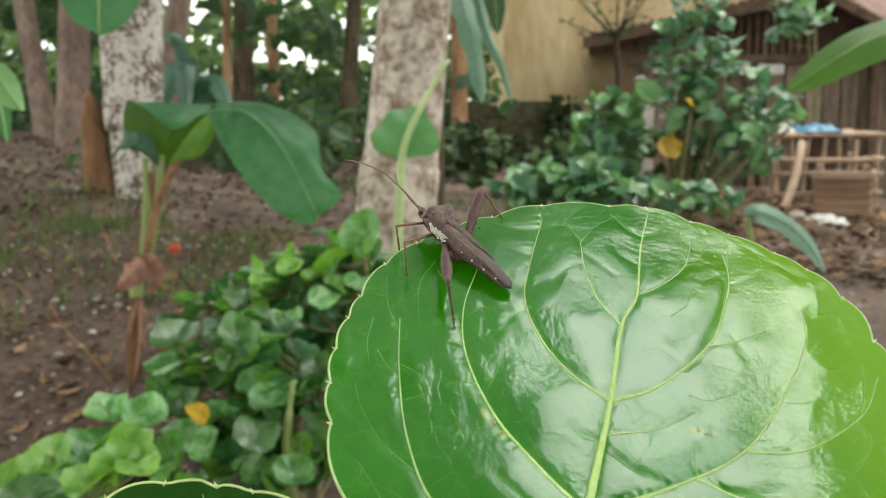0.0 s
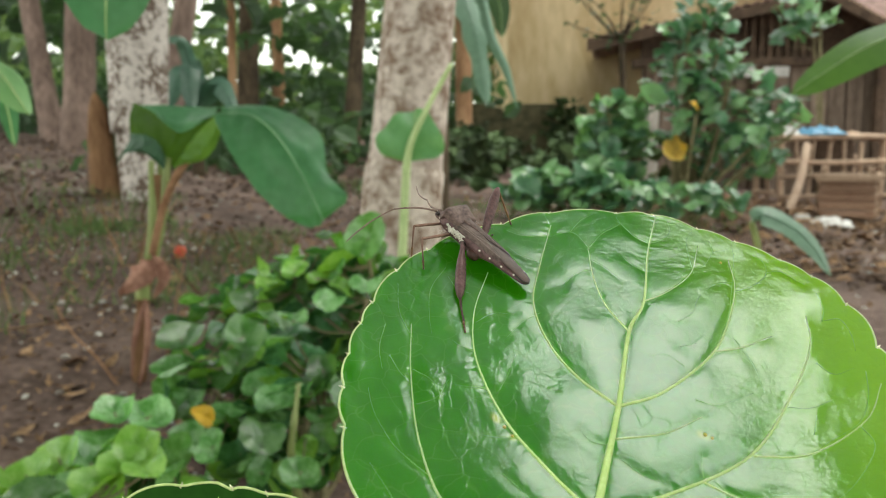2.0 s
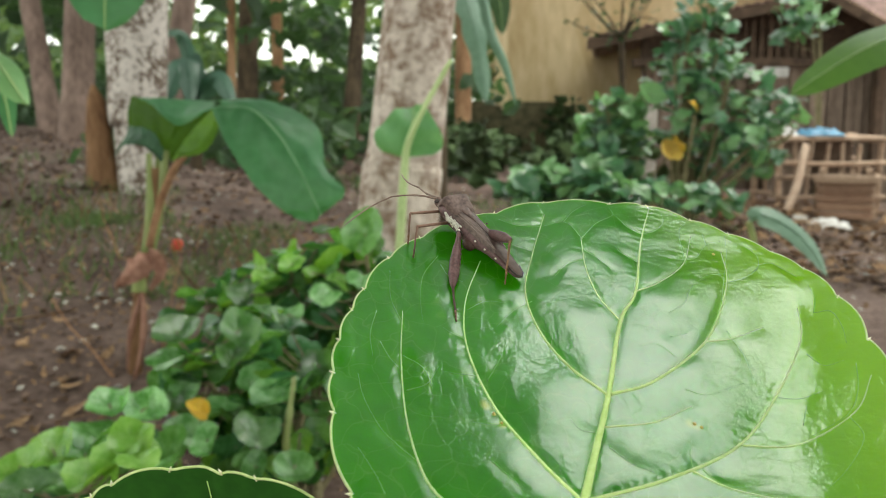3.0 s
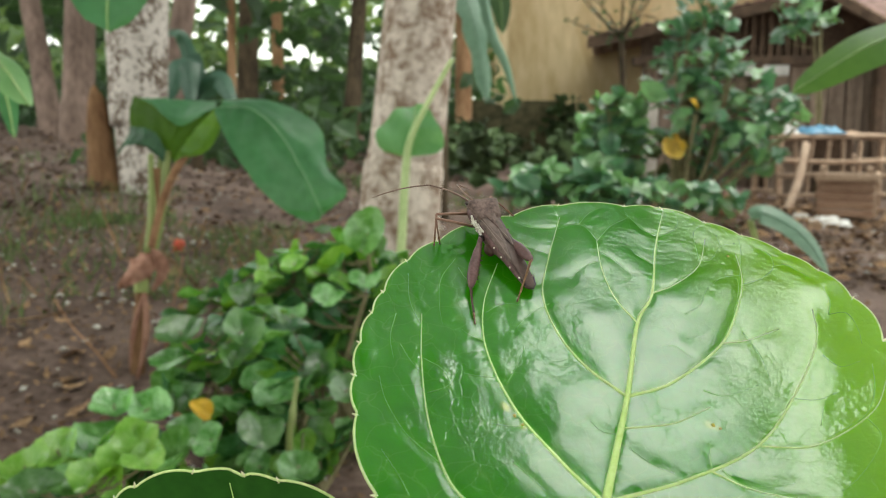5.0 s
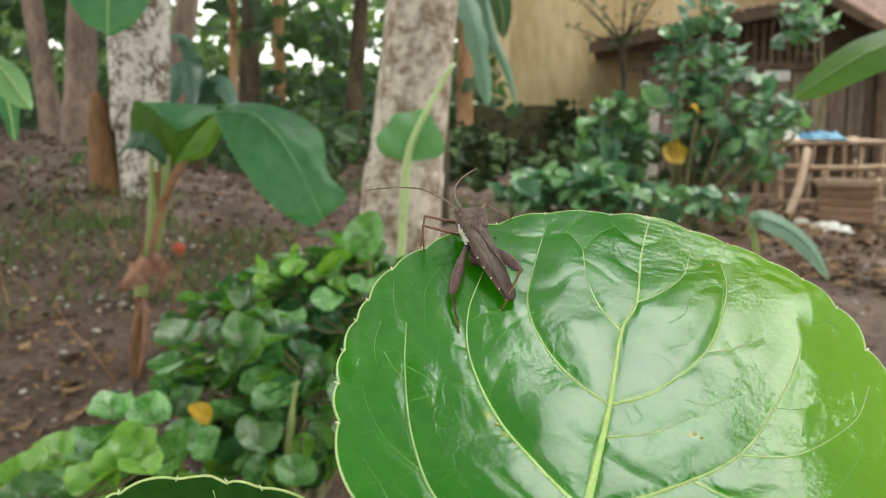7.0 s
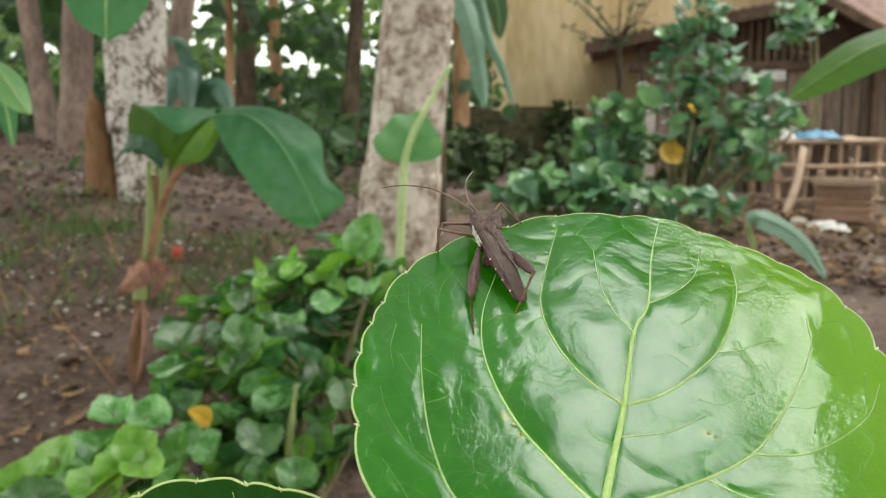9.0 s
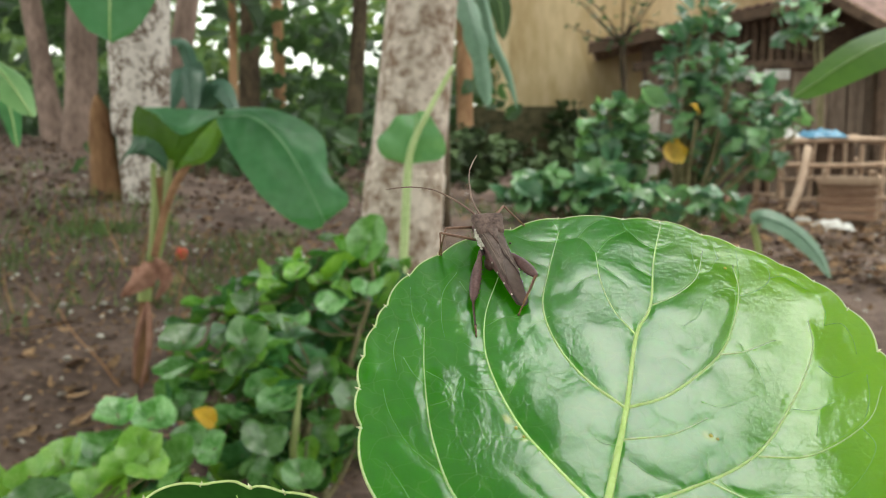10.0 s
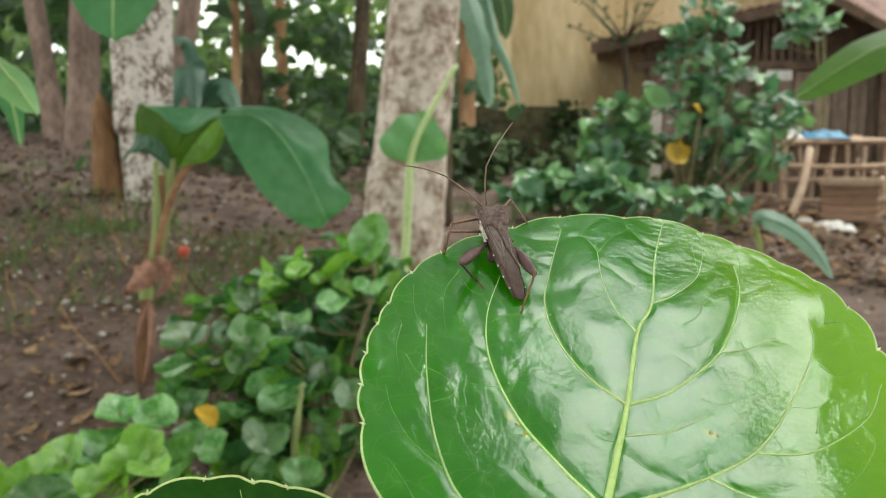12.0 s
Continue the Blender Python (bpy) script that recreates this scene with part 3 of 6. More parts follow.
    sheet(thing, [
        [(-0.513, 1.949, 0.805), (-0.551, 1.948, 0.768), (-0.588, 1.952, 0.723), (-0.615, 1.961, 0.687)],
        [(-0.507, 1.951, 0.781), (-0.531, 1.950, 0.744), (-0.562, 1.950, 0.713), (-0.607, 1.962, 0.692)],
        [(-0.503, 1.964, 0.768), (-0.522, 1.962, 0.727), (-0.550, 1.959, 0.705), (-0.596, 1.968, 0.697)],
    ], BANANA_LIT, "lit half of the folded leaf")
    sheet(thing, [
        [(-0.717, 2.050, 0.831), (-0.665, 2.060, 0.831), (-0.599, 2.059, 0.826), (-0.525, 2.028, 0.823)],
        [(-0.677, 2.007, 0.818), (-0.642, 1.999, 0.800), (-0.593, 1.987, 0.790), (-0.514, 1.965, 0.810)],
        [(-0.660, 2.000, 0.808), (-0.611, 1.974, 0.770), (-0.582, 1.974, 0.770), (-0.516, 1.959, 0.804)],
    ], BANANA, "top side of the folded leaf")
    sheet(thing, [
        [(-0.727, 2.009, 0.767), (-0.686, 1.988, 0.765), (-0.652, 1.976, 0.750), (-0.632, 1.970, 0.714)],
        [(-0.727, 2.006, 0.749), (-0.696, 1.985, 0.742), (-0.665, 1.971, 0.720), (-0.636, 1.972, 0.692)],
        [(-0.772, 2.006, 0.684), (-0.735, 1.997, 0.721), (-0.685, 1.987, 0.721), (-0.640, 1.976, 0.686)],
    ], BANANA_SHADE, "drooping leaf flap coloured as in shade")
    for a, b, c, w in (((-0.668, 1.944, 0.478), (-0.694, 1.919, 0.452), (-0.739, 1.922, 0.407), 0.038), ((-0.668, 1.946, 0.496), (-0.642, 1.929, 0.448), (-0.668, 1.931, 0.395), 0.018), ((-0.690, 1.940, 0.393), (-0.712, 1.917, 0.307), (-0.723, 1.913, 0.215), 0.007), ((-0.687, 1.940, 0.393), (-0.680, 1.905, 0.297), (-0.707, 1.897, 0.180), 0.008)):
        banana_leaf(thing, [a, b, c], w, (0.2, -1, 0.3), 35, DEADLEAF, 0.3, 0.0, "shrivelled brown hanging leaf", 0.002)
    return thing


left_banana()


def shoot():
    thing = tagged(new("banana_shoot"), "small banana shoot with a heart-shaped leaf before a pale trunk", "banana plant", "banana plants")
    line = curve([(-0.142, 2.553, 0.299), (-0.132, 2.574, 0.433), (-0.120, 2.606, 0.633), (-0.105, 2.619, 0.717), (-0.057, 2.634, 0.817), (0.019, 2.676, 0.951)], 8)
    part("stem", Mesh().tube(line, [0.0135 * (1 - 0.72 * max(0, i / len(line) - 0.3)) for i in range(len(line))], 8, up=(0, 1, 0)), PALESTALK, thing)
    banana_leaf(thing, [(-0.112, 2.620, 0.662), (-0.106, 2.641, 0.715), (-0.098, 2.672, 0.765), (-0.092, 2.723, 0.815)], 0.105, (0, -1, 0.25), -18, BANANA_YOUNG, 0.1, 0.0, "heart-shaped green leaf", 0.006, 0.5)
    return thing


shoot()


def side_banana():
    thing = tagged(new("banana_plant"), "banana plant reaching in with hanging green leaves", "banana plant", "banana plants")
    x, y, _ = (-0.950, 1.488, 0.607)
    stem = curve([(x, y, ground_z(x, y) - 0.02), (x + 0.01, y, 0.7), (x + 0.02, y - 0.02, 1.35)], 8)
    part("stem", Mesh().tube(stem, 0.05, 14, up=(0, 1, 0)), STALK, thing)
    banana_leaf(thing, [(x + 0.02, y - 0.02, 1.3), (-0.768, 1.476, 1.178), (-0.578, 1.391, 1.148), (-0.504, 1.333, 1.038), (-0.494, 1.304, 0.916)], 0.1, (0.15, -0.8, 0.5), 6, start=0.2, label="broad hanging green leaf", blunt=0.9)
    banana_leaf(thing, [(x + 0.02, y - 0.02, 1.2), (-0.772, 1.339, 0.950), (-0.658, 1.230, 0.900), (-0.586, 1.173, 0.859), (-0.537, 1.135, 0.807)], 0.038, (0.5, -0.6, 0.6), 25, BANANA_PALE, start=0.2, label="pale folded leaf tip", blunt=0.8)
    banana_leaf(thing, [(x + 0.02, y, 1.1), (-0.932, 1.738, 0.909), (-0.892, 1.778, 0.845), (-0.869, 1.763, 0.749)], 0.03, (0.3, -0.8, 0.2), 10, start=0.1, label="dark hanging leaf")
    return thing


side_banana()


def right_banana():
    thing = tagged(new("banana_plant"), "banana plant at the yard's side with arching leaf", "banana plant", "banana plants")
    x, y, _ = (1.378, 1.885, 0.556)
    stem = curve([(x, y, ground_z(x, y) - 0.02), (x - 0.01, y, 0.6), (x - 0.03, y, 1.15)], 8)
    part("stem", Mesh().tube(stem, 0.045, 14, up=(0, 1, 0)), STALK, thing)
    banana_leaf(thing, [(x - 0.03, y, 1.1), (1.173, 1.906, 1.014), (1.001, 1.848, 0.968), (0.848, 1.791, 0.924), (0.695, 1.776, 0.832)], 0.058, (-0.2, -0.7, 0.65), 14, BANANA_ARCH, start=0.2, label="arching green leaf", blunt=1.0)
    return thing


right_banana()


def yard_banana():
    thing = tagged(new("banana_plant"), "small banana plant with grey-green drooping leaf in the yard", "banana plant", "banana plants")
    x, y, _ = (1.100, 3.051, 0.243)
    part("stem", Mesh().tube(curve([(x, y, ground_z(x, y) - 0.02), (x, y, ground_z(x, y) + 0.12), (1.077, 3.06, 0.412)], 6), 0.012, 10, up=(0, 1, 0)), STALK, thing)
    banana_leaf(thing, [(1.077, 3.06, 0.412), (1.105, 3.03, 0.441), (1.192, 3.0, 0.402), (1.265, 2.98, 0.332), (1.325, 2.96, 0.232)], 0.05, (0.3, -0.75, 0.6), 8, BANANA_GREY, start=0.05, label="drooping grey-green leaf", blunt=0.8)


yard_banana()


def back_banana():
    thing = tagged(new("banana_plant"), "banana plant behind the pale trunk with torn hanging leaf", "banana plant", "banana plants")
    x, y, _ = (-0.038, 4.209, 0.530)
    stem = curve([(x, y, ground_z(x, y) - 0.02), (x, y, 1.0), (x + 0.02, y, 1.7)], 8)
    part("stem", Mesh().tube(stem, 0.05, 14, up=(0, 1, 0)), DARKBARK, thing)
    banana_leaf(thing, [(x + 0.02, y, 1.65), (0.043, 4.257, 1.485), (0.104, 4.125, 1.288), (0.149, 4.046, 1.104), (0.190, 4.004, 0.838)], 0.07, (0.3, -0.9, 0.3), 15, BANANA_GREY, start=0.1, label="torn hanging blue-green leaf", torn=5, full=0.35)
    banana_leaf(thing, [(x + 0.02, y, 1.7), (0.153, 4.353, 1.447), (0.224, 4.310, 1.178), (0.295, 4.285, 1.016), (0.344, 4.255, 0.827)], 0.034, (0.3, -0.9, 0.3), 25, BANANA_GREY, start=0.1, label="narrow torn leaf strip")
    banana_leaf(thing, [(x + 0.02, y, 1.72), (0.184, 4.461, 1.490), (0.268, 4.439, 1.352), (0.282, 4.411, 1.173)], 0.07, (0.1, -1, 0.3), 10, FARLEAF, start=0.1, label="dark hanging leaf end")


back_banana()


def grove_banana():
    thing = tagged(new("banana_plant"), "dim blue-green banana plant among the grove's trunks", "banana plant", "banana plants")
    x, y, _ = (-1.598, 5.612, 0.441)
    part("stem", Mesh().tube(curve([(x, y, ground_z(x, y) - 0.02), (x, y, 0.75), (-1.598, 5.674, 0.836)], 8), 0.04, 12, up=(0, 1, 0)), DARKBARK, thing)
    for a, b, c, w in (((-1.598, 5.682, 0.890), (-1.676, 5.611, 1.083), (-1.734, 5.474, 0.852), 0.09), ((-1.598, 5.680, 0.872), (-1.656, 5.671, 1.139), (-1.561, 5.421, 0.835), 0.1), ((-1.598, 5.680, 0.872), (-1.457, 5.651, 1.014), (-1.306, 5.471, 0.835), 0.08), ((-1.598, 5.680, 0.872), (-1.689, 5.741, 1.268), (-1.809, 5.643, 1.288), 0.05)):
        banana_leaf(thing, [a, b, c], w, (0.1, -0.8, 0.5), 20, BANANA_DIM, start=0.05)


grove_banana()

# ---- the yard with its house and hut ----


def house():
    thing = tagged(new("house"), "house with stained yellow plaster wall on a mossy plinth", "house")
    x0, _, _ = (0.850, 12.267, 1.571)
    y0 = 12.0
    zb = (1.295, 12.140, 0.762)[2]
    wall = Mesh().box((x0, y0, zb - 0.1), (x0 + 9, y0 + 6, 3.6))
    part("wall", wall, PLASTER, thing, "yellow plaster wall with water stains", smooth=False)
    part("plinth", bevel_box(Mesh(), (x0 - 0.5, y0 - 0.35, -0.8), (x0 + 9.1, y0 + 6.1, zb), 0.03), MOSS, thing, "dark mossy plinth")
    part("roof", Mesh().add([(x0 - 0.3, y0 - 0.25, 3.6), (x0 + 9.6, y0 - 0.25, 3.6), (x0 + 9.6, y0 + 6.7, 3.6), (x0 - 0.3, y0 + 6.7, 3.6), (x0 + 1.5, y0 + 3, 5), (x0 + 7.5, y0 + 3, 5)], [(3, 2, 1, 0), (0, 1, 5, 4), (1, 2, 5), (2, 3, 4, 5), (3, 0, 4)]), TIN, thing, smooth=False)


house()


def garden_wall():
    a, b = (-0.024, 9.533, 0.915), (1.362, 9.533, 0.915)
    thing = tagged(new("garden_wall"), "low crumbling wall dark with moss and damp", "wall")
    rnd = random.Random(12)
    low = ground_z(a[0], a[1]) - 0.2
    n, rows = 7, 4
    for j in range(rows):
        for i in range(n):
            w, h = (b[0] - a[0]) / n, (a[2] - low) / rows
            x0 = a[0] + w * (i + (0.5 if j % 2 else 0)) - 0.25 * w
            part("block", bevel_box(Mesh(), (x0, a[1] + rnd.uniform(-0.004, 0.004), low + h * j), (x0 + w - 0.001, a[1] + 0.22, low + h * (j + 1) - 0.001 - (rnd.uniform(0, 0.09) if j == rows - 1 else 0)), 0.004), MOSS, thing, smooth=False)


garden_wall()


def hut():
    """A low gabled shed: its front lies along x, the roof sheets run back."""
    thing = tagged(new("shed"), "low plank shed with a rusty tin roof and dark gable", "shed")
    fx, fy, fz = (2.960, 8.974, -0.067)
    ridge, left, right = Vector((3.701, 8.687, 1.976)), Vector((1.425, 8.922, 1.538)), Vector((4.946, 8.578, 1.286))
    back = Vector((0.6, 3.2, 0))
    for name, a, b in (("roof_sheet", left, ridge), ("roof_sheet", right, ridge)):
        m = Mesh()
        n = 48
        run = back + Vector((0, 0, 1.7 if a is right else 0))
        for side in (0, 1):
            for i in range(n + 1):
                p = a.lerp(b, i / n)
                for q in (p, p + run):
                    m.v.append(q + Vector((0, 0, 0.012 * math.cos(i * math.pi) - 0.015 * side)))
        k = 2 * (n + 1)
        for i in range(n):
            m.f += [(2 * i, 2 * i + 1, 2 * i + 3, 2 * i + 2), (k + 2 * i + 2, k + 2 * i + 3, k + 2 * i + 1, k + 2 * i), (2 * i + 2, k + 2 * i + 2, k + 2 * i, 2 * i)]
        part(name, m, TIN, thing, smooth=False)
    for a, b in ((left, ridge), (right, ridge)):
        way = (b - a).normalized()
        m = Mesh()
        m.v = [a + Vector(o) for o in ((0, -0.03, -0.03), (0, 0.03, -0.03), (0, 0.03, -0.13), (0, -0.03, -0.13))] + [b + Vector(o) for o in ((0, -0.03, -0.03), (0, 0.03, -0.03), (0, 0.03, -0.13), (0, -0.03, -0.13))]
        m.f = [(0, 1, 5, 4), (1, 2, 6, 5), (2, 3, 7, 6), (3, 0, 4, 7), (0, 3, 2, 1), (4, 5, 6, 7)]
        part("rafter", m, BEAM, thing, smooth=False)
    y = 9.0
    x0, x1 = (1.990, 9.029, 1.255)[0], (5.269, 9.029, 1.255)[0]
    zt, zb = (2.968, 9.031, 1.266)[2], -0.25
    part("wall_beam", bevel_box(Mesh(), (x0 - 0.1, y - 0.07, zt - 0.03), (x1, y + 0.05, zt + 0.06), 0.01), BEAM, thing, smooth=False)
    w = 0.19
    for i in range(int((x1 - x0) / w)):
        a = x0 + i * w
        if 3.05 < a < 3.18:
            continue
        part("plank", bevel_box(Mesh(), (a, y - 0.012 * (i % 2), zb), (a + w - 0.014, y + 0.02, zt - 0.03), 0.004), PLANK, thing, smooth=False)
    # solid dark box behind the planks stands in for shade inside the shed
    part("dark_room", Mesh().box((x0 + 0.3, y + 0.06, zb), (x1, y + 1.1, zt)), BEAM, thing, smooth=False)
    for px in (x0 + 0.05, 3.12, 4.35, x1 - 0.1):
        part("post", bevel_box(Mesh(), (px - 0.05, y - 0.16, zb - 0.1), (px + 0.05, y - 0.06, zt), 0.012), BEAM, thing, smooth=False)
    for i in range(30):
        a = (2.824, 9.082, 1.596)[0] + i * 0.085
        top = left.z + (ridge.z - left.z) * min(1, (a - left.x) / (ridge.x - left.x)) - 0.14
        if top > zt + 0.1 and a < ridge.x:
            part("gable_slat", bevel_box(Mesh(), (a, y - 0.02, zt + 0.06), (a + 0.05, y, top), 0.004), BEAM, thing, smooth=False)
    zl = left.z + (ridge.z - left.z) * (x0 - left.x) / (ridge.x - left.x) - 0.12
    # dark sheet behind the slats stands in for shade under the roof
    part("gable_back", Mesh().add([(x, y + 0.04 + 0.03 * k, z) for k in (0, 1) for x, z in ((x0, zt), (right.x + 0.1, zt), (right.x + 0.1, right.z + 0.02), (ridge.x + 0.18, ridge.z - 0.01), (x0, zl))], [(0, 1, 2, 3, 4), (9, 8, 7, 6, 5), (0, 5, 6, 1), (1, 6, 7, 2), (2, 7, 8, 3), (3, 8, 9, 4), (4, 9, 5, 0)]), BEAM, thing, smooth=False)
    p = (3.144, 8.866, 1.180)
    part("pale_board", bevel_box(Mesh(), (p[0] - 0.28, p[1] - 0.02, p[2] - 0.05), (p[0] + 0.28, p[1] + 0.01, p[2] + 0.05), 0.006), WHITE, thing, "pale horizontal board", smooth=False)


hut()


def open_crate(x, y, w, d, h, turn, label):
    """A rough cage of sticks: corner posts, a few uprights and rails at uneven heights, and a board floor."""
    thing = tagged(new("bamboo_cage"), label, "cage", "bamboo cages")
    thing.matrix_world = pose(x, y, ground_z(x, y), 0, 0, turn)
    rnd = random.Random(3)

    def stick(name, a, b, r):
        line = curve([a, Vector(a).lerp(Vector(b), 0.5) + Vector((rnd.uniform(-r, r), rnd.uniform(-r, r), rnd.uniform(-r, r))), b], 4)
        part(name, Mesh().tube(line, [r * rnd.uniform(0.85, 1.1) for _ in line], 7, 0.7, up=(0.3, 1, 0.2)), BAMBOO, thing)

    for cx, cy in ((0, 0), (w, 0), (w, d), (0, d)):
        stick("post", (cx, cy, -0.03), (cx + rnd.uniform(-0.03, 0.03), cy, h * rnd.uniform(1.0, 1.06)), 0.026)
    for cy in (0, d):
        for q in (0.08, 0.42, 0.66, 0.98):
            stick("rail", (-0.04, cy - 0.025, h * q + rnd.uniform(-0.02, 0.02)), (w + 0.05, cy - 0.025, h * q + rnd.uniform(-0.02, 0.02)), 0.02)
        for q in (0.16, 0.3, 0.46, 0.62, 0.8):
            stick("upright", (w * q + rnd.uniform(-0.03, 0.03), cy, 0.0), (w * q + rnd.uniform(-0.03, 0.03), cy, h * rnd.uniform(0.9, 1.02)), 0.017)
    for cx in (0, w):
        for q in (0.1, 0.5, 0.96):
            stick("rail", (cx, -0.03, h * q), (cx, d + 0.03, h * q), 0.018)
    part("side_board", bevel_box(Mesh(), (0.02, d * 0.3, h * 0.1), (w * 0.34, d * 0.34, h * 0.99), 0.006), PLANK, thing, "brown board", smooth=False)
    part("side_board", bevel_box(Mesh(), (w * 0.5, d * 0.8, h * 0.05), (w * 0.98, d * 0.84, h * 0.95), 0.006), BEAM, thing, "dark board", smooth=False)
    for k in range(5):
        part("lid_slat", bevel_box(Mesh(), (-0.03, d * k / 5, h), (w + 0.03, d * k / 5 + 0.07, h + 0.014), 0.003), BAMBOO, thing, smooth=False)
    return thing


def slat_crate(x, y, w, d, h, turn, label):
    """A low box with close boards on its sides and a rail round its top."""
    thing = tagged(new("slatted_crate"), label, "crate")
    thing.matrix_world = pose(x, y, ground_z(x, y), 0, 0, turn)
    rnd = random.Random(6)
    rows = 5
    for k in range(rows):
        a, b = h * k / rows + 0.006, h * (k + 1) / rows - 0.004
        lean = rnd.uniform(-0.006, 0.006)
        part("board", bevel_box(Mesh(), (0, -0.012 + lean, a), (w, 0.006 + lean, b), 0.004), CRATE, thing, smooth=False)
        part("board", bevel_box(Mesh(), (w - 0.006 + lean, 0.02, a), (w + 0.012 + lean, d, b), 0.004), BAMBOO, thing, smooth=False)
        part("board", bevel_box(Mesh(), (0.012, d, a), (w - 0.012, d + 0.014, b), 0.004), CRATE, thing, smooth=False)
        part("board", bevel_box(Mesh(), (-0.014, 0.02, a), (0, d, b), 0.004), CRATE, thing, smooth=False)
    for cx, cy in ((0.02, 0.03), (w - 0.03, 0.03), (w - 0.03, d - 0.03), (0.02, d - 0.03)):
        part("post", bevel_box(Mesh(), (cx - 0.018, cy - 0.018, -0.03), (cx + 0.018, cy + 0.018, h + 0.06), 0.004), BAMBOO, thing, smooth=False)
    part("rail", bevel_box(Mesh(), (-0.03, -0.035, h - 0.03), (w + 0.03, -0.016, h + 0.02), 0.005), BAMBOO, thing, smooth=False)
    part("rail", bevel_box(Mesh(), (w + 0.014, -0.01, h - 0.03), (w + 0.032, d + 0.02, h + 0.02), 0.005), BAMBOO, thing, smooth=False)
    part("inner_floor", Mesh().box((0.004, 0.01, 0.03), (w - 0.008, d - 0.004, 0.045)), BEAM, thing, smooth=False)
    return thing


CRATE = material("reddish_board", (0.2, 0.115, 0.075), (0.38, 0.24, 0.17), 8, 0.8, 0.4, 5, 0.2, stretch=(0.5, 3, 3), vary=0.3)
CX, CY, _ = (2.635, 6.154, 0.024)
slat_crate(CX, CY, 0.36, 0.34, 0.29, -24, "low crate of reddish boards on the yard's soil")
CX2, CY2, _ = (2.868, 7.150, -0.078)
open_crate(CX2 - 0.12, CY2, 0.84, 0.5, 0.55, 4, "rough open bamboo cage before the shed")


def rumpled(x, y, z, w, d, h, seed, n=12):
    """A crumpled piece of sheet on a level top, thick enough to stand in folds."""
    m = Mesh()
    for side in (0, 1):
        for j in range(n + 1):
            for i in range(n + 1):
                u, v = i / n - 0.5, j / n - 0.5
                dome = max(0, 1 - (2 * u) ** 4) * max(0, 1 - (2 * v) ** 4)
                f = dome * (0.45 + 0.55 * abs(noise.noise((u * 5 + seed, v * 5, seed)))) * (0.6 + 0.8 * abs(noise.noise((u * 11, v * 11, seed + 3))))
                bend = 0.12 * noise.noise((u * 4, v * 4, seed + 8))
                m.v.append((x + w * (u + bend * 0.5), y + d * (v + bend), z + (h * f + 0.004 if side == 0 else 0.001)))
    k = (n + 1) ** 2
    for j in range(n):
        for i in range(n):
            a = j * (n + 1) + i
            m.f += [(a, a + 1, a + n + 2, a + n + 1), (k + a + n + 1, k + a + n + 2, k + a + 1, k + a)]
    return m


def clutter():
    z = ground_z(CX2 - 0.12, CY2) + 0.55 + 0.016
    tagged(part("plastic_bag", rumpled(CX2 - 0.06, CY2 + 0.2, z, 0.22, 0.3, 0.15, 2), WHITE), "crumpled white plastic bag on a bamboo cage", "bag")
    tagged(part("cloth", rumpled(CX2 + 0.24, CY2 + 0.16, z, 0.34, 0.34, 0.12, 5), BLUE), "crumpled faded blue cloth on a bamboo cage", "cloth")
    x, y, _ = (2.468, 5.549, 0.038)
    tagged(part("plastic_scrap", rumpled(x, y, ground_z(x, y) + 0.005, 0.2, 0.3, 0.1, 9), WHITE), "crumpled pale plastic sheet on the ground", "litter")
    x, y, _ = (2.441, 5.957, 0.061)
    tagged(part("plastic_scrap", rumpled(x, y, ground_z(x, y) + 0.005, 0.1, 0.1, 0.05, 11), STONE), "small grey crumpled scrap on the ground", "litter")
    a, b = Vector((2.496, 6.354, 0.011)), Vector((2.877, 6.991, 0.524))
    a.z = ground_z(a.x, a.y) - 0.03
    tagged(part("leaning_pole", Mesh().tube(curve([a, a.lerp(b, 0.5) + Vector((0.02, 0, 0)), b], 6), 0.034, 9, 0.8, up=(0, 1, 0)), BAMBOO), "pale pole leaning on a bamboo cage", "pole")
    x, y, _ = (-0.901, 2.865, 0.349)
    tagged(part("red_wrapper", bevel_box(Mesh(), (-0.018, -0.01, 0), (0.018, 0.01, 0.045), 0.008), RED, m=pose(x, y, ground_z(x, y), 0, 20, 30)), "small red wrapper in the grass", "litter")
    for rows, r, label in (([(-0.714, 1.895, 0.168), (-0.753, 1.901, 0.208), (-0.811, 1.940, 0.258), (-0.885, 1.997, 0.300), (-0.950, 2.056, 0.355)], 0.004, "long bent dry stalk against a banana stem"), ([(-0.668, 1.897, 0.180), (-0.658, 1.993, 0.274), (-0.671, 2.107, 0.358), (-0.666, 2.170, 0.440)], 0.0025, "thin dry stalk standing in soil")):
        pts = curve([Vector(q) for q in rows], 6)
        foot = pts[0].copy()
        foot.z = ground_z(foot.x, foot.y) - 0.03
        tagged(part("dry_stalk", Mesh().tube([foot] + pts, [r] + [r * (1 - 0.6 * i / len(pts)) for i in range(len(pts))], 7, up=(0, 1, 0)), DRY), label, "stalk", "dry stalks")


clutter()

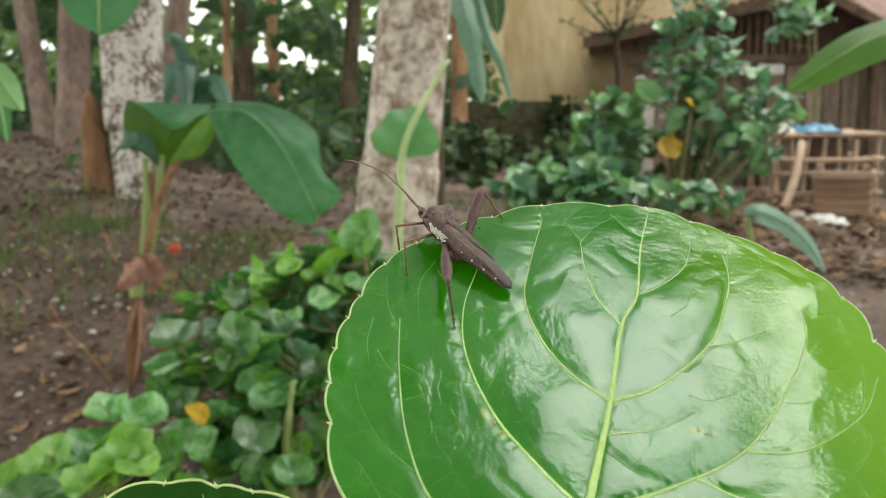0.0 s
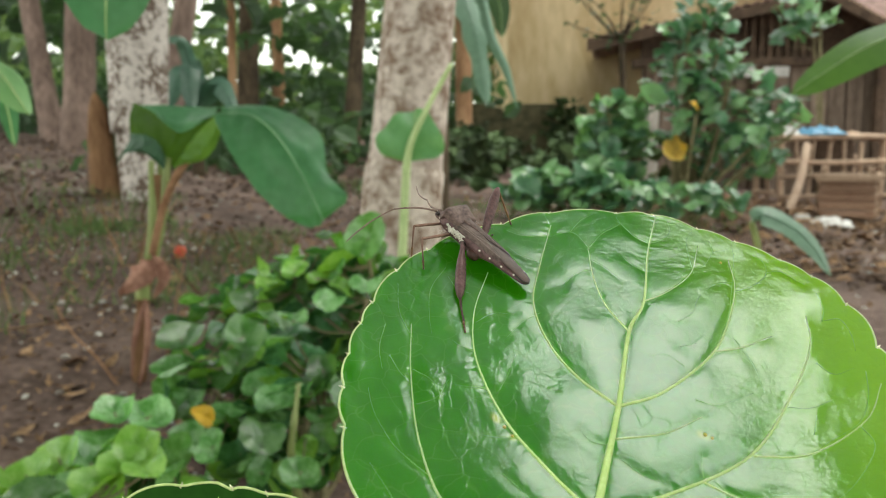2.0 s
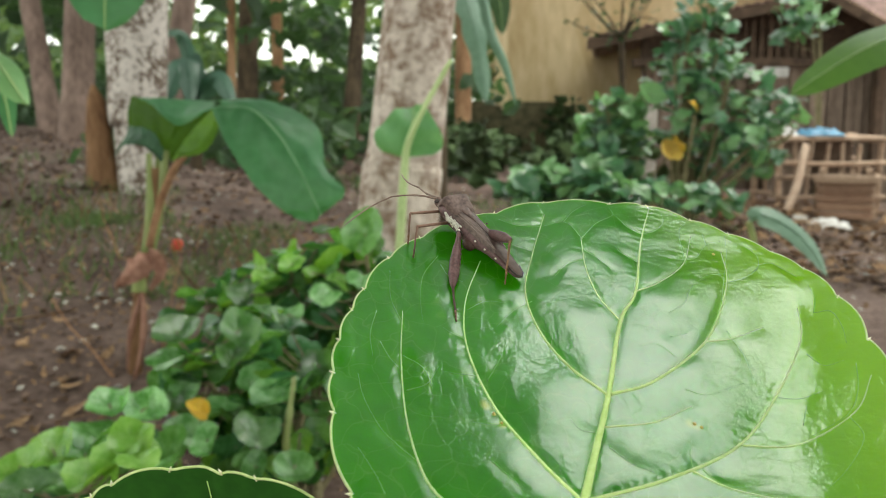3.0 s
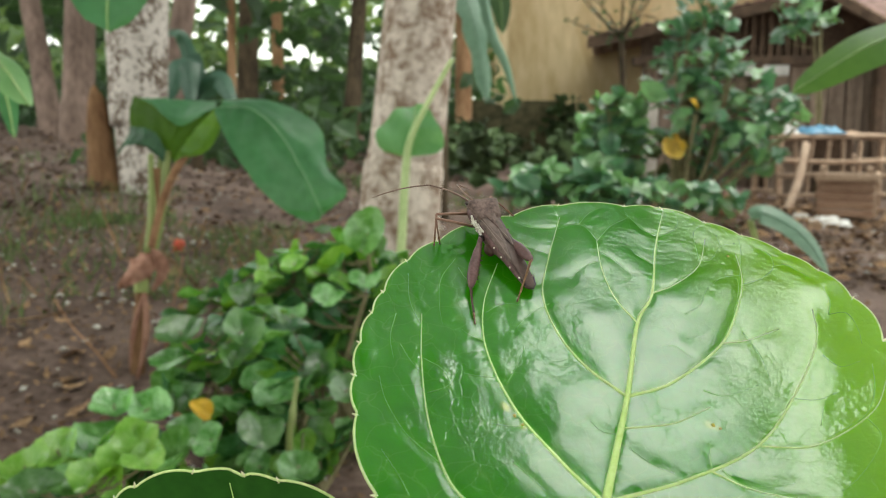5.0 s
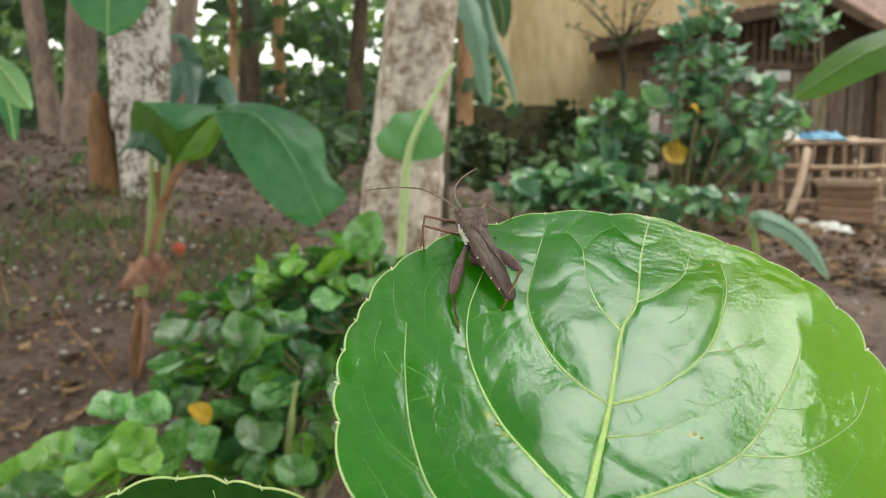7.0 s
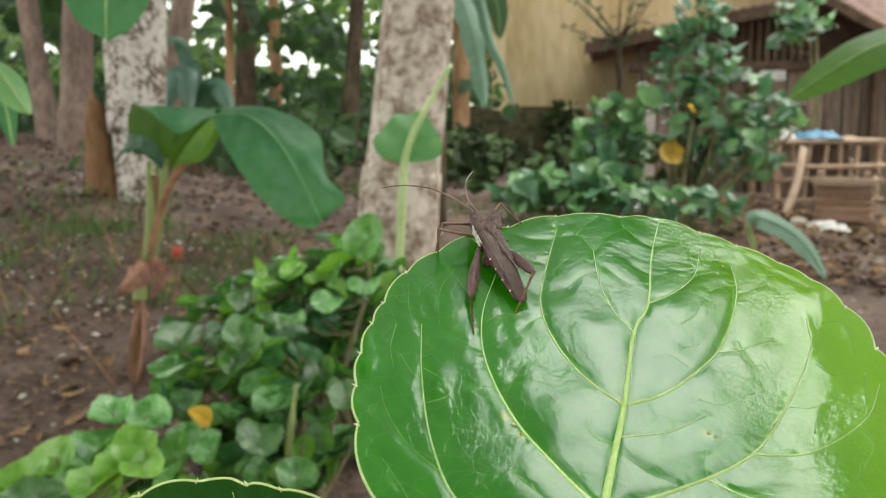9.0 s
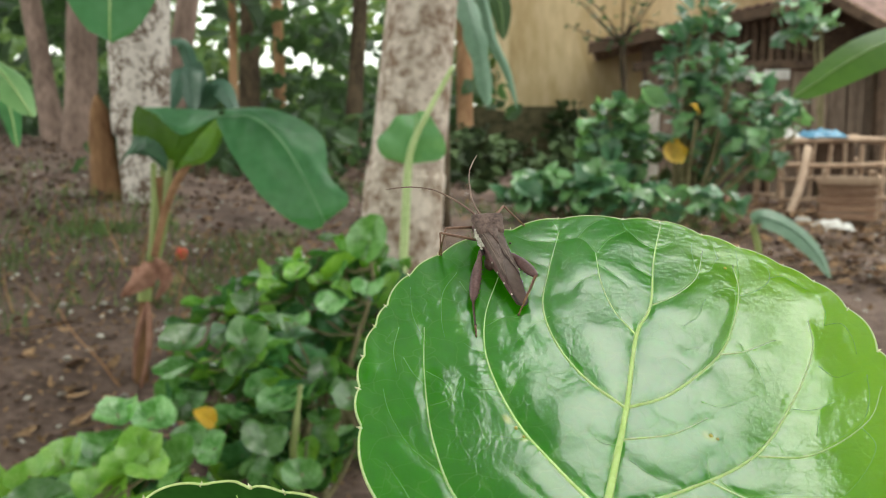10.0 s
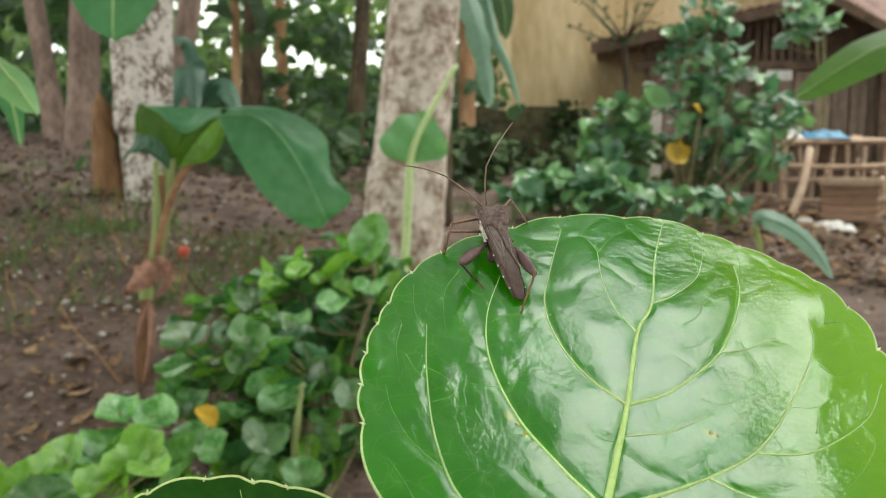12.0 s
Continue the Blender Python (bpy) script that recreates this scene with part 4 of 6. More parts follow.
SHRUB_MATS = [DARKLEAF, SHRUB_LIGHT, YELLOW, BANANA_PALE, TURNING]
big = [((1.385, 4.859, 0.800), 0.08, aim(25, 60), 2)]
big += fill(150, (1.462, 5.203, 1.062), (0.27, 0.2, 0.44), (0.08, 0.16), (0, 0, 0, 1), (10, 80), (-100, 100))
big += fill(170, (1.644, 5.043, 0.688), (0.42, 0.2, 0.36), (0.08, 0.17), (0, 0, 1, 1), (10, 80), (-100, 100))
leafy("garden_shrub", "tall shrub with dark lobed leaves and a yellowing one", "shrub", (1.362, 5.049, 0.080), LOBED, big, SHRUB_MATS, 0.018)
low = [((1.280, 4.926, 0.586), 0.075, aim(38, 15), 4), ((1.311, 4.951, 0.617), 0.06, aim(30, 60), 2), ((1.196, 5.077, 0.903), 0.085, aim(40, 10), 3)] + fill(120, (1.017, 5.238, 0.640), (0.22, 0.2, 0.28), (0.04, 0.07), (1, 1, 0, 3), (20, 80), (-90, 90))
leafy("garden_shrub", "bright green shrub by the yellow house", "shrub", (1.034, 5.169, 0.199), DISCS, low, SHRUB_MATS, 0.012)
low = fill(110, (0.676, 4.594, 0.401), (0.4, 0.2, 0.13), (0.04, 0.07), (1, 1, 0), (20, 80), (-90, 90))
leafy("garden_shrub", "low spreading green shrub in the yard", "shrub", (0.676, 4.564, 0.209), DISCS, low, SHRUB_MATS, 0.01)
low = fill(46, (1.075, 4.385, 0.362), (0.5, 0.15, 0.08), (0.04, 0.06), (1, 0, 0), (20, 80), (-90, 90))
leafy("garden_shrub", "low dark green shrub in the yard", "shrub", (1.047, 4.361, 0.207), DISCS, low, SHRUB_MATS, 0.008)
vine = fill(34, (3.141, 7.811, 1.557), (0.3, 0.1, 0.3), (0.13, 0.2), (0, 0, 1), (10, 80), (-100, 100))
leafy("climbing_shrub", "thin shrub climbing before the shed's gable", "shrub", (3.240, 7.593, 0.166), LOBED, vine, SHRUB_MATS, 0.015)


def yard_post():
    x, y, _ = (1.741, 7.460, 0.610)
    top, low = (1.741, 7.496, 0.838)[2], ground_z(x, y) - 0.05
    tagged(part("concrete_post", bevel_box(Mesh(), (x - 0.05, y - 0.05, low), (x + 0.05, y + 0.05, top), 0.012), STONE_POST, smooth=False), "pale weathered post behind garden shrubs", "post")


yard_post()


def bare_branches():
    x, y, _ = (1.657, 8.415, 1.537)
    thing = tagged(new("small_tree"), "sparse small tree with thin bare branches", "tree")
    foot = Vector((x, y, ground_z(x, y) - 0.05))
    fork = Vector((1.657, 8.407, 1.485))
    part("trunk", Mesh().tube(curve([foot, foot.lerp(fork, 0.5) + Vector((0.04, 0, 0)), fork], 8), 0.03, 8, up=(0, 1, 0)), DARKBARK, thing)
    rnd = random.Random(4)
    leaves = Mesh()
    for k in range(9):
        tip = fork + Vector((rnd.uniform(-0.75, 0.5), rnd.uniform(-0.3, 0.3), rnd.uniform(0.15, 0.7)))
        line = curve([fork, fork.lerp(tip, 0.5) + Vector((0, 0, rnd.uniform(-0.05, 0.1))), tip], 6)
        part("branch", Mesh().tube(line, [0.012 * (1 - 0.7 * i / len(line)) for i in range(len(line))], 6, up=(0, 1, 0)), DARKBARK, thing)
        for _ in range(10):
            p = rnd.choice(line) + Vector((rnd.uniform(-0.06, 0.06), rnd.uniform(-0.06, 0.06), rnd.uniform(-0.06, 0.06)))
            leaves.add([q for q in ((0, 0, 0), (0.3, 0.5, 0.08), (0, 1, -0.1), (-0.3, 0.5, 0.08))], [(0, 1, 2, 3)], facing(p, (rnd.uniform(-1, 1), rnd.uniform(-1, 0.3), rnd.uniform(0, 1)), rnd.uniform(0, 360), 0.07))
    part("foliage", leaves, FARLEAF, thing)


bare_branches()

# ---- the grove behind ----


def scatter(name, label, n, lo, hi, size, mat, seed, keep=None, category="undergrowth", squash=0.35):
    """Many folded pointed leaves between two corners, one mesh."""
    rnd = np.random.default_rng(seed)
    lo, hi = np.array(lo), np.array(hi)
    p = lo + rnd.random((n, 3)) * (hi - lo)
    clump = np.array([noise.noise(Vector(q) * 1.1 + Vector((seed, 0, 0))) for q in p])
    p = p[clump > -0.08]
    if keep:
        p = np.array([q for q in p if keep(*q)])
    n = len(p)
    s = rnd.uniform(size[0], size[1], n)[:, None]
    along = rnd.normal(size=(n, 3)) * (1, 1, 0.6) - (0, 0, 0.35)
    along /= np.linalg.norm(along, axis=1)[:, None]
    side = np.cross(along, rnd.normal(size=(n, 3)))
    side /= np.linalg.norm(side, axis=1)[:, None]
    up = np.cross(side, along)
    shape = ((0, 0, 0), (0.35, 1, 0.15), (0.75, 0.7, 0.12), (1, 0, -0.12), (0.75, -0.7, 0.12), (0.35, -1, 0.15), (0.5, 0, 0.0))
    v = np.concatenate([p + s * (a * along + b * squash * side + c * up) for a, b, c in shape])
    f = []
    for i in range(n):
        q = [i + n * k for k in range(7)]
        f += [(q[0], q[1], q[6]), (q[1], q[2], q[6]), (q[2], q[3], q[6]), (q[3], q[4], q[6]), (q[4], q[5], q[6]), (q[5], q[0], q[6])]
    m = Mesh()
    m.v, m.f = v.tolist(), f
    tagged(part(name, m, mat, smooth=False), label, category, kind="stuff")




def open_gap(x, y, z):
    """Thins the leaves where the woods open to the sky."""
    rnd = noise.noise((x * 9.1, y * 7.3, z * 8.7)) + 0.54
    return not (-0.21 < x / y < -0.06 and 0.055 < (z - 0.8) / y < 0.13) or rnd > 0.43


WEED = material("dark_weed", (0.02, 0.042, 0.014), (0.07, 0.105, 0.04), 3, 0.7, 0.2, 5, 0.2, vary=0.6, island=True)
# paler copy of the forest leaf with sunlight put into its colour
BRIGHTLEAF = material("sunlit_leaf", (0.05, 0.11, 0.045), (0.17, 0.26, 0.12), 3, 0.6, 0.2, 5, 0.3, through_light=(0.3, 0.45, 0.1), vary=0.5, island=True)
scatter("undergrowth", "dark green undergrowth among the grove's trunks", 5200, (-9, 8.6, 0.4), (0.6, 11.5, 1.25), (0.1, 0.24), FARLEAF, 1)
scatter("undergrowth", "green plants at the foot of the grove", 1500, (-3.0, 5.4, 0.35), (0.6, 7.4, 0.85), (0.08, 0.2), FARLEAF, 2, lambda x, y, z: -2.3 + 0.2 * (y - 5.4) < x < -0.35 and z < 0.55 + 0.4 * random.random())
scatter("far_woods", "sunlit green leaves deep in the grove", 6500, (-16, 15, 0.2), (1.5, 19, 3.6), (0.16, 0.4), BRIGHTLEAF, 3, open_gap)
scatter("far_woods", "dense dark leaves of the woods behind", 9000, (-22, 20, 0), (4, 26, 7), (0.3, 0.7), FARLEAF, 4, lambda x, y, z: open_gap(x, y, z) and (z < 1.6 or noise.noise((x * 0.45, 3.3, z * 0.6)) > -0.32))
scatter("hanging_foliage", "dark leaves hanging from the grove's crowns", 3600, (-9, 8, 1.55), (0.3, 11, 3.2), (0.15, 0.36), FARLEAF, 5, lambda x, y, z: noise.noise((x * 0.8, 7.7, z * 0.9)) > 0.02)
# dark leaves added here also stand for shade on the ground and wall
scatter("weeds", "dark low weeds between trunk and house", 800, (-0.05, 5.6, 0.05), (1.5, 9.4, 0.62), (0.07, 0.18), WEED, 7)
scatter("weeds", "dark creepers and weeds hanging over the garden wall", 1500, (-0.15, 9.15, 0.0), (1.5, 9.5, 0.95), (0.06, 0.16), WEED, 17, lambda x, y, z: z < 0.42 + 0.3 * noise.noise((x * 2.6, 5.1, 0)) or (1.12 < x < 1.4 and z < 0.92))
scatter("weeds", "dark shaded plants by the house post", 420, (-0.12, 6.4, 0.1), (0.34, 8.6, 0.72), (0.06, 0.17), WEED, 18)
scatter("weeds", "tangled dark weeds along the mossy plinth", 700, (0.3, 9.6, 0.1), (2.9, 11.4, 0.75), (0.1, 0.25), FARLEAF, 6)

# ---- litter, stones, grass ----


def bits(name, label, n, region, shape, faces, size, mat, seed, flat, category, keep=None, lift=0.01):
    rnd = random.Random(seed)
    m = Mesh()
    k = 0
    while k < n:
        x, y = rnd.uniform(*region[:2]), rnd.uniform(*region[2:])
        k += 1
        if keep and not keep(x, y):
            continue
        near = 1 / (1 + (x * x + y * y) / 90)
        z = ground_z(x, y) + near * (0.035 * noise.noise((x * 1.6, y * 1.6, 0)) + 0.012 * noise.noise((x * 7, y * 7, 3))) + lift * rnd.random()
        way = (rnd.uniform(-flat, flat), rnd.uniform(-flat, flat), 1)
        s = rnd.uniform(*size)
        m.add(shape, faces, facing((x, y, z), way, rnd.uniform(0, 360), s))
    tagged(part(name, m, mat, smooth=False), label, category, kind="stuff")


CURLED = [(0, -1, 0.1), (0.4, -0.3, 0.0), (0.35, 0.4, 0.12), (0, 1, 0.3), (-0.4, 0.3, 0.1), (-0.4, -0.4, 0.2), (0, 0, 0)]
CURLED_F = [(0, 1, 6), (1, 2, 6), (2, 3, 6), (3, 4, 6), (4, 5, 6), (5, 0, 6)]
LUMP = [(0, 0, -0.5), (1, 0, 0), (0.3, 0.9, 0.1), (-0.8, 0.5, 0), (-0.7, -0.6, 0.1), (0.4, -0.9, 0), (0.1, 0.05, 0.6)]
LUMP_F = [(0, 2, 1), (0, 3, 2), (0, 4, 3), (0, 5, 4), (0, 1, 5), (6, 1, 2), (6, 2, 3), (6, 3, 4), (6, 4, 5), (6, 5, 1)]
BLADE_V = [(-0.03, 0, 0), (0.03, 0, 0), (0.025, 0.08, 0.5), (-0.025, 0.08, 0.5), (0, 0.3, 1)]
BLADE_F = [(0, 1, 2, 3), (3, 2, 4)]
TWIG = [(-1, 0, 0), (-1, 0.03, 0.02), (-1, -0.03, 0.02), (0.1, 0.12, 0.05), (0.1, 0.15, 0.08), (0.1, 0.09, 0.08), (1, 0, 0.1), (1, 0.02, 0.12), (1, -0.02, 0.12)]
TWIG_F = [(0, 1, 4, 3), (1, 2, 5, 4), (2, 0, 3, 5), (3, 4, 7, 6), (4, 5, 8, 7), (5, 3, 6, 8)]
bits("leaf_litter", "crumbs of dry leaf and bark on soil", 5200, (-1.6, 0.3, 1.25, 3.4), CURLED, CURLED_F, (0.003, 0.014), LITTER, 18, 0.8, "leaf litter")
bits("leaf_litter", "small dry brown leaves scattered on soil", 3000, (-4, 4.5, 1.3, 8), CURLED, CURLED_F, (0.008, 0.035), LITTER, 11, 0.5, "leaf litter")
bits("pebbles", "small clods and pebbles on brown soil", 1500, (-1.6, 0.4, 1.25, 3.2), LUMP, LUMP_F, (0.003, 0.011), CLOD, 19, 0.5, "pebbles")
bits("pebbles", "pale pebbles lying on brown soil", 900, (-3, 3, 1.4, 6), LUMP, LUMP_F, (0.004, 0.016), STONE, 12, 0.3, "pebbles")
bits("pebbles", "pale chips of stone and shell on the soil", 240, (-1.9, -0.2, 1.3, 3.2), LUMP, LUMP_F, (0.004, 0.011), SHELL, 31, 0.4, "pebbles")
bits("leaf_litter", "larger fallen brown leaves on bare soil", 190, (-1.9, -0.2, 1.3, 3.4), CURLED, CURLED_F, (0.016, 0.034), LITTER, 32, 0.5, "leaf litter")
bits("twigs", "thin dry twigs on the soil", 160, (-2.5, 2.5, 1.5, 6), TWIG, TWIG_F, (0.04, 0.16), LITTER, 13, 0.15, "twigs")
bits("yard_debris", "dark twigs and rotting leaves on the yard", 900, (1.2, 4.5, 3.2, 7.5), TWIG, TWIG_F, (0.03, 0.14), LITTER, 16, 0.5, "debris")
bits("yard_debris", "dark rotting scraps trodden into the yard", 3600, (0.8, 4.5, 3.0, 7.0), CURLED, CURLED_F, (0.012, 0.05), BEAM, 23, 0.6, "debris")
bits("yard_debris", "fallen brown and grey leaves on the yard", 1500, (0.8, 4.5, 3.2, 7.5), CURLED, CURLED_F, (0.015, 0.06), LITTER, 17, 0.7, "debris")
bits("grass", "thin green grass tufts on bare soil", 9000, (-2.6, 1.6, 2.1, 6), BLADE_V, BLADE_F, (0.03, 0.085), GRASS, 14, 0.6, "grass", lambda x, y: noise.noise((x * 1.1, y * 0.9, 9)) + 0.3 * noise.noise((x * 5, y * 5, 2)) > 0.13)
# leaf litter in a dark colour that also stands for the trees' shade
bits("leaf_litter", "dead leaves coloured dark as shade under the trees", 5200, (-4.6, -0.4, 3.3, 8.2), CURLED, CURLED_F, (0.008, 0.026), BEAM, 21, 1.0, "leaf litter", lambda x, y: noise.noise((x * 1.7, y * 1.7, 14)) > -0.35, 0.04)
bits("grass", "low weedy green patch on soil", 5000, (-1.5, -0.55, 2.35, 3.5), BLADE_V, BLADE_F, (0.02, 0.06), GRASS, 22, 0.9, "grass", lambda x, y: noise.noise((x * 2.3, y * 2.3, 19)) + 0.4 * noise.noise((x * 9, y * 9, 2)) > 0.12)
bits("dry_grass", "tangled dry grass stalks", 700, (-2.4, -0.2, 2.2, 4.4), BLADE_V, BLADE_F, (0.05, 0.16), LITTER, 15, 1.0, "dry grass", lambda x, y: noise.noise((x * 1.3, y * 1.3, 4)) > 0.1)


# ---- crowns above ----


def crown(thing, centre, radii, n, size, seed, gap=None):
    rnd = random.Random(seed)
    m = Mesh()
    for _ in range(n):
        p = Vector((rnd.gauss(0, 0.5) * radii[0], rnd.gauss(0, 0.5) * radii[1], rnd.gauss(0, 0.45) * radii[2])) + Vector(centre)
        if gap and math.hypot(p.x - gap[0], p.y - gap[1]) < gap[2]:
            continue
        m.add(CURLED, CURLED_F, facing(p, (rnd.uniform(-1, 1), rnd.uniform(-1, 1), rnd.uniform(0.1, 1)), rnd.uniform(0, 360), rnd.uniform(*size)))
    part("crown", m, FARLEAF, thing, smooth=False)


# out-of-view crowns on the seen trunks, leaf counts set to shade the ground
for k, (key, x, y) in enumerate((("a", -1.4, 4.6), ("b", 0.1, 3.9))):
    crown(TREES[key], (x, y, 5.6), (1.9, 1.6, 1.0), (1500, 600)[k], (0.12, 0.28), 40 + k)
for k, thing in enumerate(GROVE):
    x, y, z = thing.children[0].data.vertices[-1].co
    if x < -1.5:
        crown(thing, (x, y, max(z, 5.4)), (1.7, 1.7, 1.1), 1300, (0.14, 0.3), 60 + k)
# unseen trees added around the camera to block sky light and reflections
for k, (x, y, cx, cy, r) in enumerate(((-3.6, 0.2, -2.9, 0.1, 1.9), (5.2, 0.2, 4.5, 0.6, 2.0), (1.0, -4.2, 0.9, -3.2, 2.2), (-2.4, -3.4, -2.0, -2.4, 1.9), (4.2, -3.2, 3.6, -2.4, 1.8))):
    about = tree("shade_tree", (x, y, 0), (cx, cy, 3.2), 0.14, 0.11, PALEBARK, "unseen leafy tree added to block sky light", 4.4, sides=12)
    crown(about, (cx, cy, 4.9), (r, r, 0.9), 2600, (0.2, 0.38), 80 + k)
    if k == 1:
        # added crowns with a gap towards the sun shape the sheen on the leaf
        crown(about, (1.5, 0.4, 5.0), (1.9, 1.5, 0.5), 400, (0.12, 0.26), 99, (1.63, 0.82, 0.85))
        crown(about, (2.0, 1.75, 5.1), (0.85, 0.5, 0.35), 330, (0.12, 0.24), 102, (1.63, 0.82, 0.85))

# ---- the leaf with the bug on it ----
LEAF = Matrix(((0.9945, -0.0886, 0.0554, 0.03354), (0.1045, 0.8434, -0.5270, 0.14782), (0.0, 0.5299, 0.8480, 0.75269), (0, 0, 0, 1)))
LEAF_R = 0.0505



VEINS = {
    "mid": [(-13.3, -27.6), (-11.7, -23.3), (-8.2, -15.0), (-3.1, -2.8), (3.0, 13.8), (7.9, 21.5), (12.6, 35.6), (17.4, 46.9)],
    "a": [(-3.6, -3.5), (-8.8, 3.1), (-12.7, 12.3), (-13.6, 22.3), (-10.6, 32.5), (-5.7, 45.8)],
    "b": [(-3.1, -3.5), (5.5, -0.8), (16.4, 6.9), (22.5, 15.0), (27.2, 24.6), (28.7, 32.5)],
    "b2": [(17.2, 7.9), (22.3, 8.2), (29.2, 10.5)],
    "c": [(3.0, 13.8), (0.4, 20.2), (-0.4, 28.6), (0.5, 37.7)],
    "d": [(7.9, 21.5), (13.4, 23.9), (19.7, 29.1), (23.8, 37.4)],
    "e": [(-12.2, -23.8), (-17.4, -16.1), (-23.2, -5.0), (-26.3, 8.1), (-25.4, 19.9), (-21.2, 31.3)],
    "f": [(-11.7, -23.8), (1.6, -20.8), (15.8, -15.0), (27.3, -3.5), (35.0, 7.1), (37.4, 14.7)],
    "f2": [(16.1, -15.3), (25.1, -16.1), (35.8, -11.7), (41.6, -4.8)],
    "g": [(-13.3, -27.6), (-25.2, -26.0), (-34.2, -21.3), (-37.7, -9.2), (-38.2, 5.5), (-37.3, 18.0)],
    "h": [(-5.6, -10.2), (2.9, -9.7), (10.3, -6.7)],
    "i": [(6.4, -19.5), (11.8, -23.3), (21.2, -26.8)],
}
NET_TIP = [
    [(0.9, 38.0), (4.7, 42.4), (8.9, 45.1), (8.9, 47.7)],
    [(0.8, 37.5), (-1.6, 42.9), (-7.0, 41.9)],
    [(-2.1, 43.1), (0.7, 46.7), (4.0, 49.0)],
    [(-7.4, 41.9), (-12.4, 42.4), (-15.8, 44.3)],
    [(-7.0, 42.3), (-6.1, 46.1), (-6.6, 48.8)],
    [(10.5, 30.1), (7.9, 32.8), (7.1, 34.9)],
    [(13.5, 38.9), (11.2, 40.9), (10.0, 43.8), (8.8, 46.3)],
    [(13.5, 38.9), (16.6, 39.6), (19.3, 42.4), (19.7, 45.5)],
    [(20.0, 30.7), (22.9, 30.9), (26.3, 34.9), (29.6, 35.7)],
    [(26.3, 34.9), (26.6, 38.6)],
    [(-0.2, 31.3), (-4.1, 29.7), (-7.0, 26.5)],
    [(-10.6, 34.2), (-14.0, 36.1), (-16.0, 38.8)],
    [(0.4, 33.9), (2.7, 31.2), (4.8, 27.7)],
]
NET_MARGIN = [
    [(18.2, 9.2), (22.7, 15.8), (26.9, 25.3), (29.7, 32.1), (31.0, 37.1)],
    [(26.2, 23.0), (30.7, 24.3), (34.4, 27.1), (35.6, 30.9), (34.2, 33.6)],
    [(34.6, 27.8), (37.5, 28.1), (39.1, 26.1), (40.8, 23.3)],
    [(27.2, 25.8), (23.5, 25.4), (21.2, 23.9)],
    [(12.8, 15.5), (16.3, 17.7), (18.1, 20.7), (19.6, 22.6)],
    [(11.2, 9.4), (14.6, 10.0)],
    [(39.6, 12.8), (41.3, 16.2), (41.8, 20.4)],
    [(39.6, 12.8), (42.5, 12.3), (42.6, 8.1), (41.4, 3.7)],
    [(40.7, -1.4), (38.4, -7.1), (34.7, -11.9), (29.3, -14.1), (25.4, -15.8)],
    [(34.6, -12.5), (34.9, -16.4), (32.4, -19.9), (28.3, -23.4), (24.8, -25.3)],
    [(20.2, 28.9), (21.7, 38.7), (23.9, 41.9)],
]
NET_LOWER = [
    [(8.1, -19.3), (9.9, -21.8), (13.2, -23.0), (18.8, -22.7)],
    [(6.6, -19.0), (7.0, -16.5), (8.0, -13.8)],
    [(27.2, -12.5), (29.4, -8.5)],
    [(25.5, -6.0), (29.1, -6.9), (32.9, -6.0)],
    [(34.3, 2.9), (35.8, -0.4), (39.3, -0.1)],
    [(-25.1, -15.9), (-21.7, -20.3), (-20.8, -21.5)],
    [(-6.9, -11.3), (-9.6, -10.6), (-11.0, -8.4)],
    [(-5.7, -14.2), (-2.8, -17.6), (0.4, -19.4)],
    [(10.7, 4.8), (8.3, 7.7), (5.1, 7.5)],
    [(22.2, 10.2), (23.2, 4.1), (22.8, -2.5)],
    [(10.3, -3.1), (13.9, -4.5), (20.8, -2.4)],
]
NET_SIDE = [
    [(-26.5, 10.5), (-28.9, 12.0), (-30.2, 13.4)],
    [(-23.7, 0.4), (-21.1, 4.8), (-19.1, 9.1)],
    [(-25.0, 1.7), (-28.5, 2.2), (-30.7, 2.8)],
    [(-21.4, -8.9), (-24.5, -8.7), (-27.3, -8.0)],
    [(-37.0, -15.0), (-39.7, -12.0), (-42.3, -8.5), (-44.9, -2.0), (-45.7, 3.0)],
    [(-41.7, 10.3), (-40.1, 6.2), (-38.3, 3.5)],
    [(-42.0, -21.0), (-43.2, -17.7), (-45.9, -12.3)],
    [(-29.5, 33.0), (-32.9, 27.2), (-33.8, 20.2), (-33.7, 15.0)],
    [(-37.8, 6.8), (-34.3, 3.4), (-33.2, -1.1)],
    [(-37.6, -1.0), (-34.1, 0.2), (-31.8, 3.9)],
    [(-25.3, 17.7), (-21.6, 19.8), (-17.8, 19.2)],
    [(-37.1, 13.7), (-39.3, 21.1), (-39.2, 29.0)],
    [(-42.1, 18.1), (-43.4, 12.4), (-43.1, 6.9)],
    [(-12.8, 19.5), (-16.5, 17.3), (-20.4, 13.1)],
    [(-29.2, 30.4), (-27.9, 27.1), (-25.3, 25.4)],
]
VEIN_LINES = {k: [(p.x / 1000, p.y / 1000) for p in curve([(x, y, 0) for x, y in pts], 8)] for k, pts in VEINS.items()}
VEIN_ALL = np.array([(x, y, 1.0 if k == "mid" else 0.75 if k in "abefg" else 0.45) for k, line in VEIN_LINES.items() for x, y in line])
NET_LINES = [[(p.x / 1000, p.y / 1000) for p in curve([(x, y, 0) for x, y in line], 6)] for line in NET_TIP + NET_MARGIN + NET_LOWER + NET_SIDE]
NET_ALL = np.array([q for line in NET_LINES for q in line])


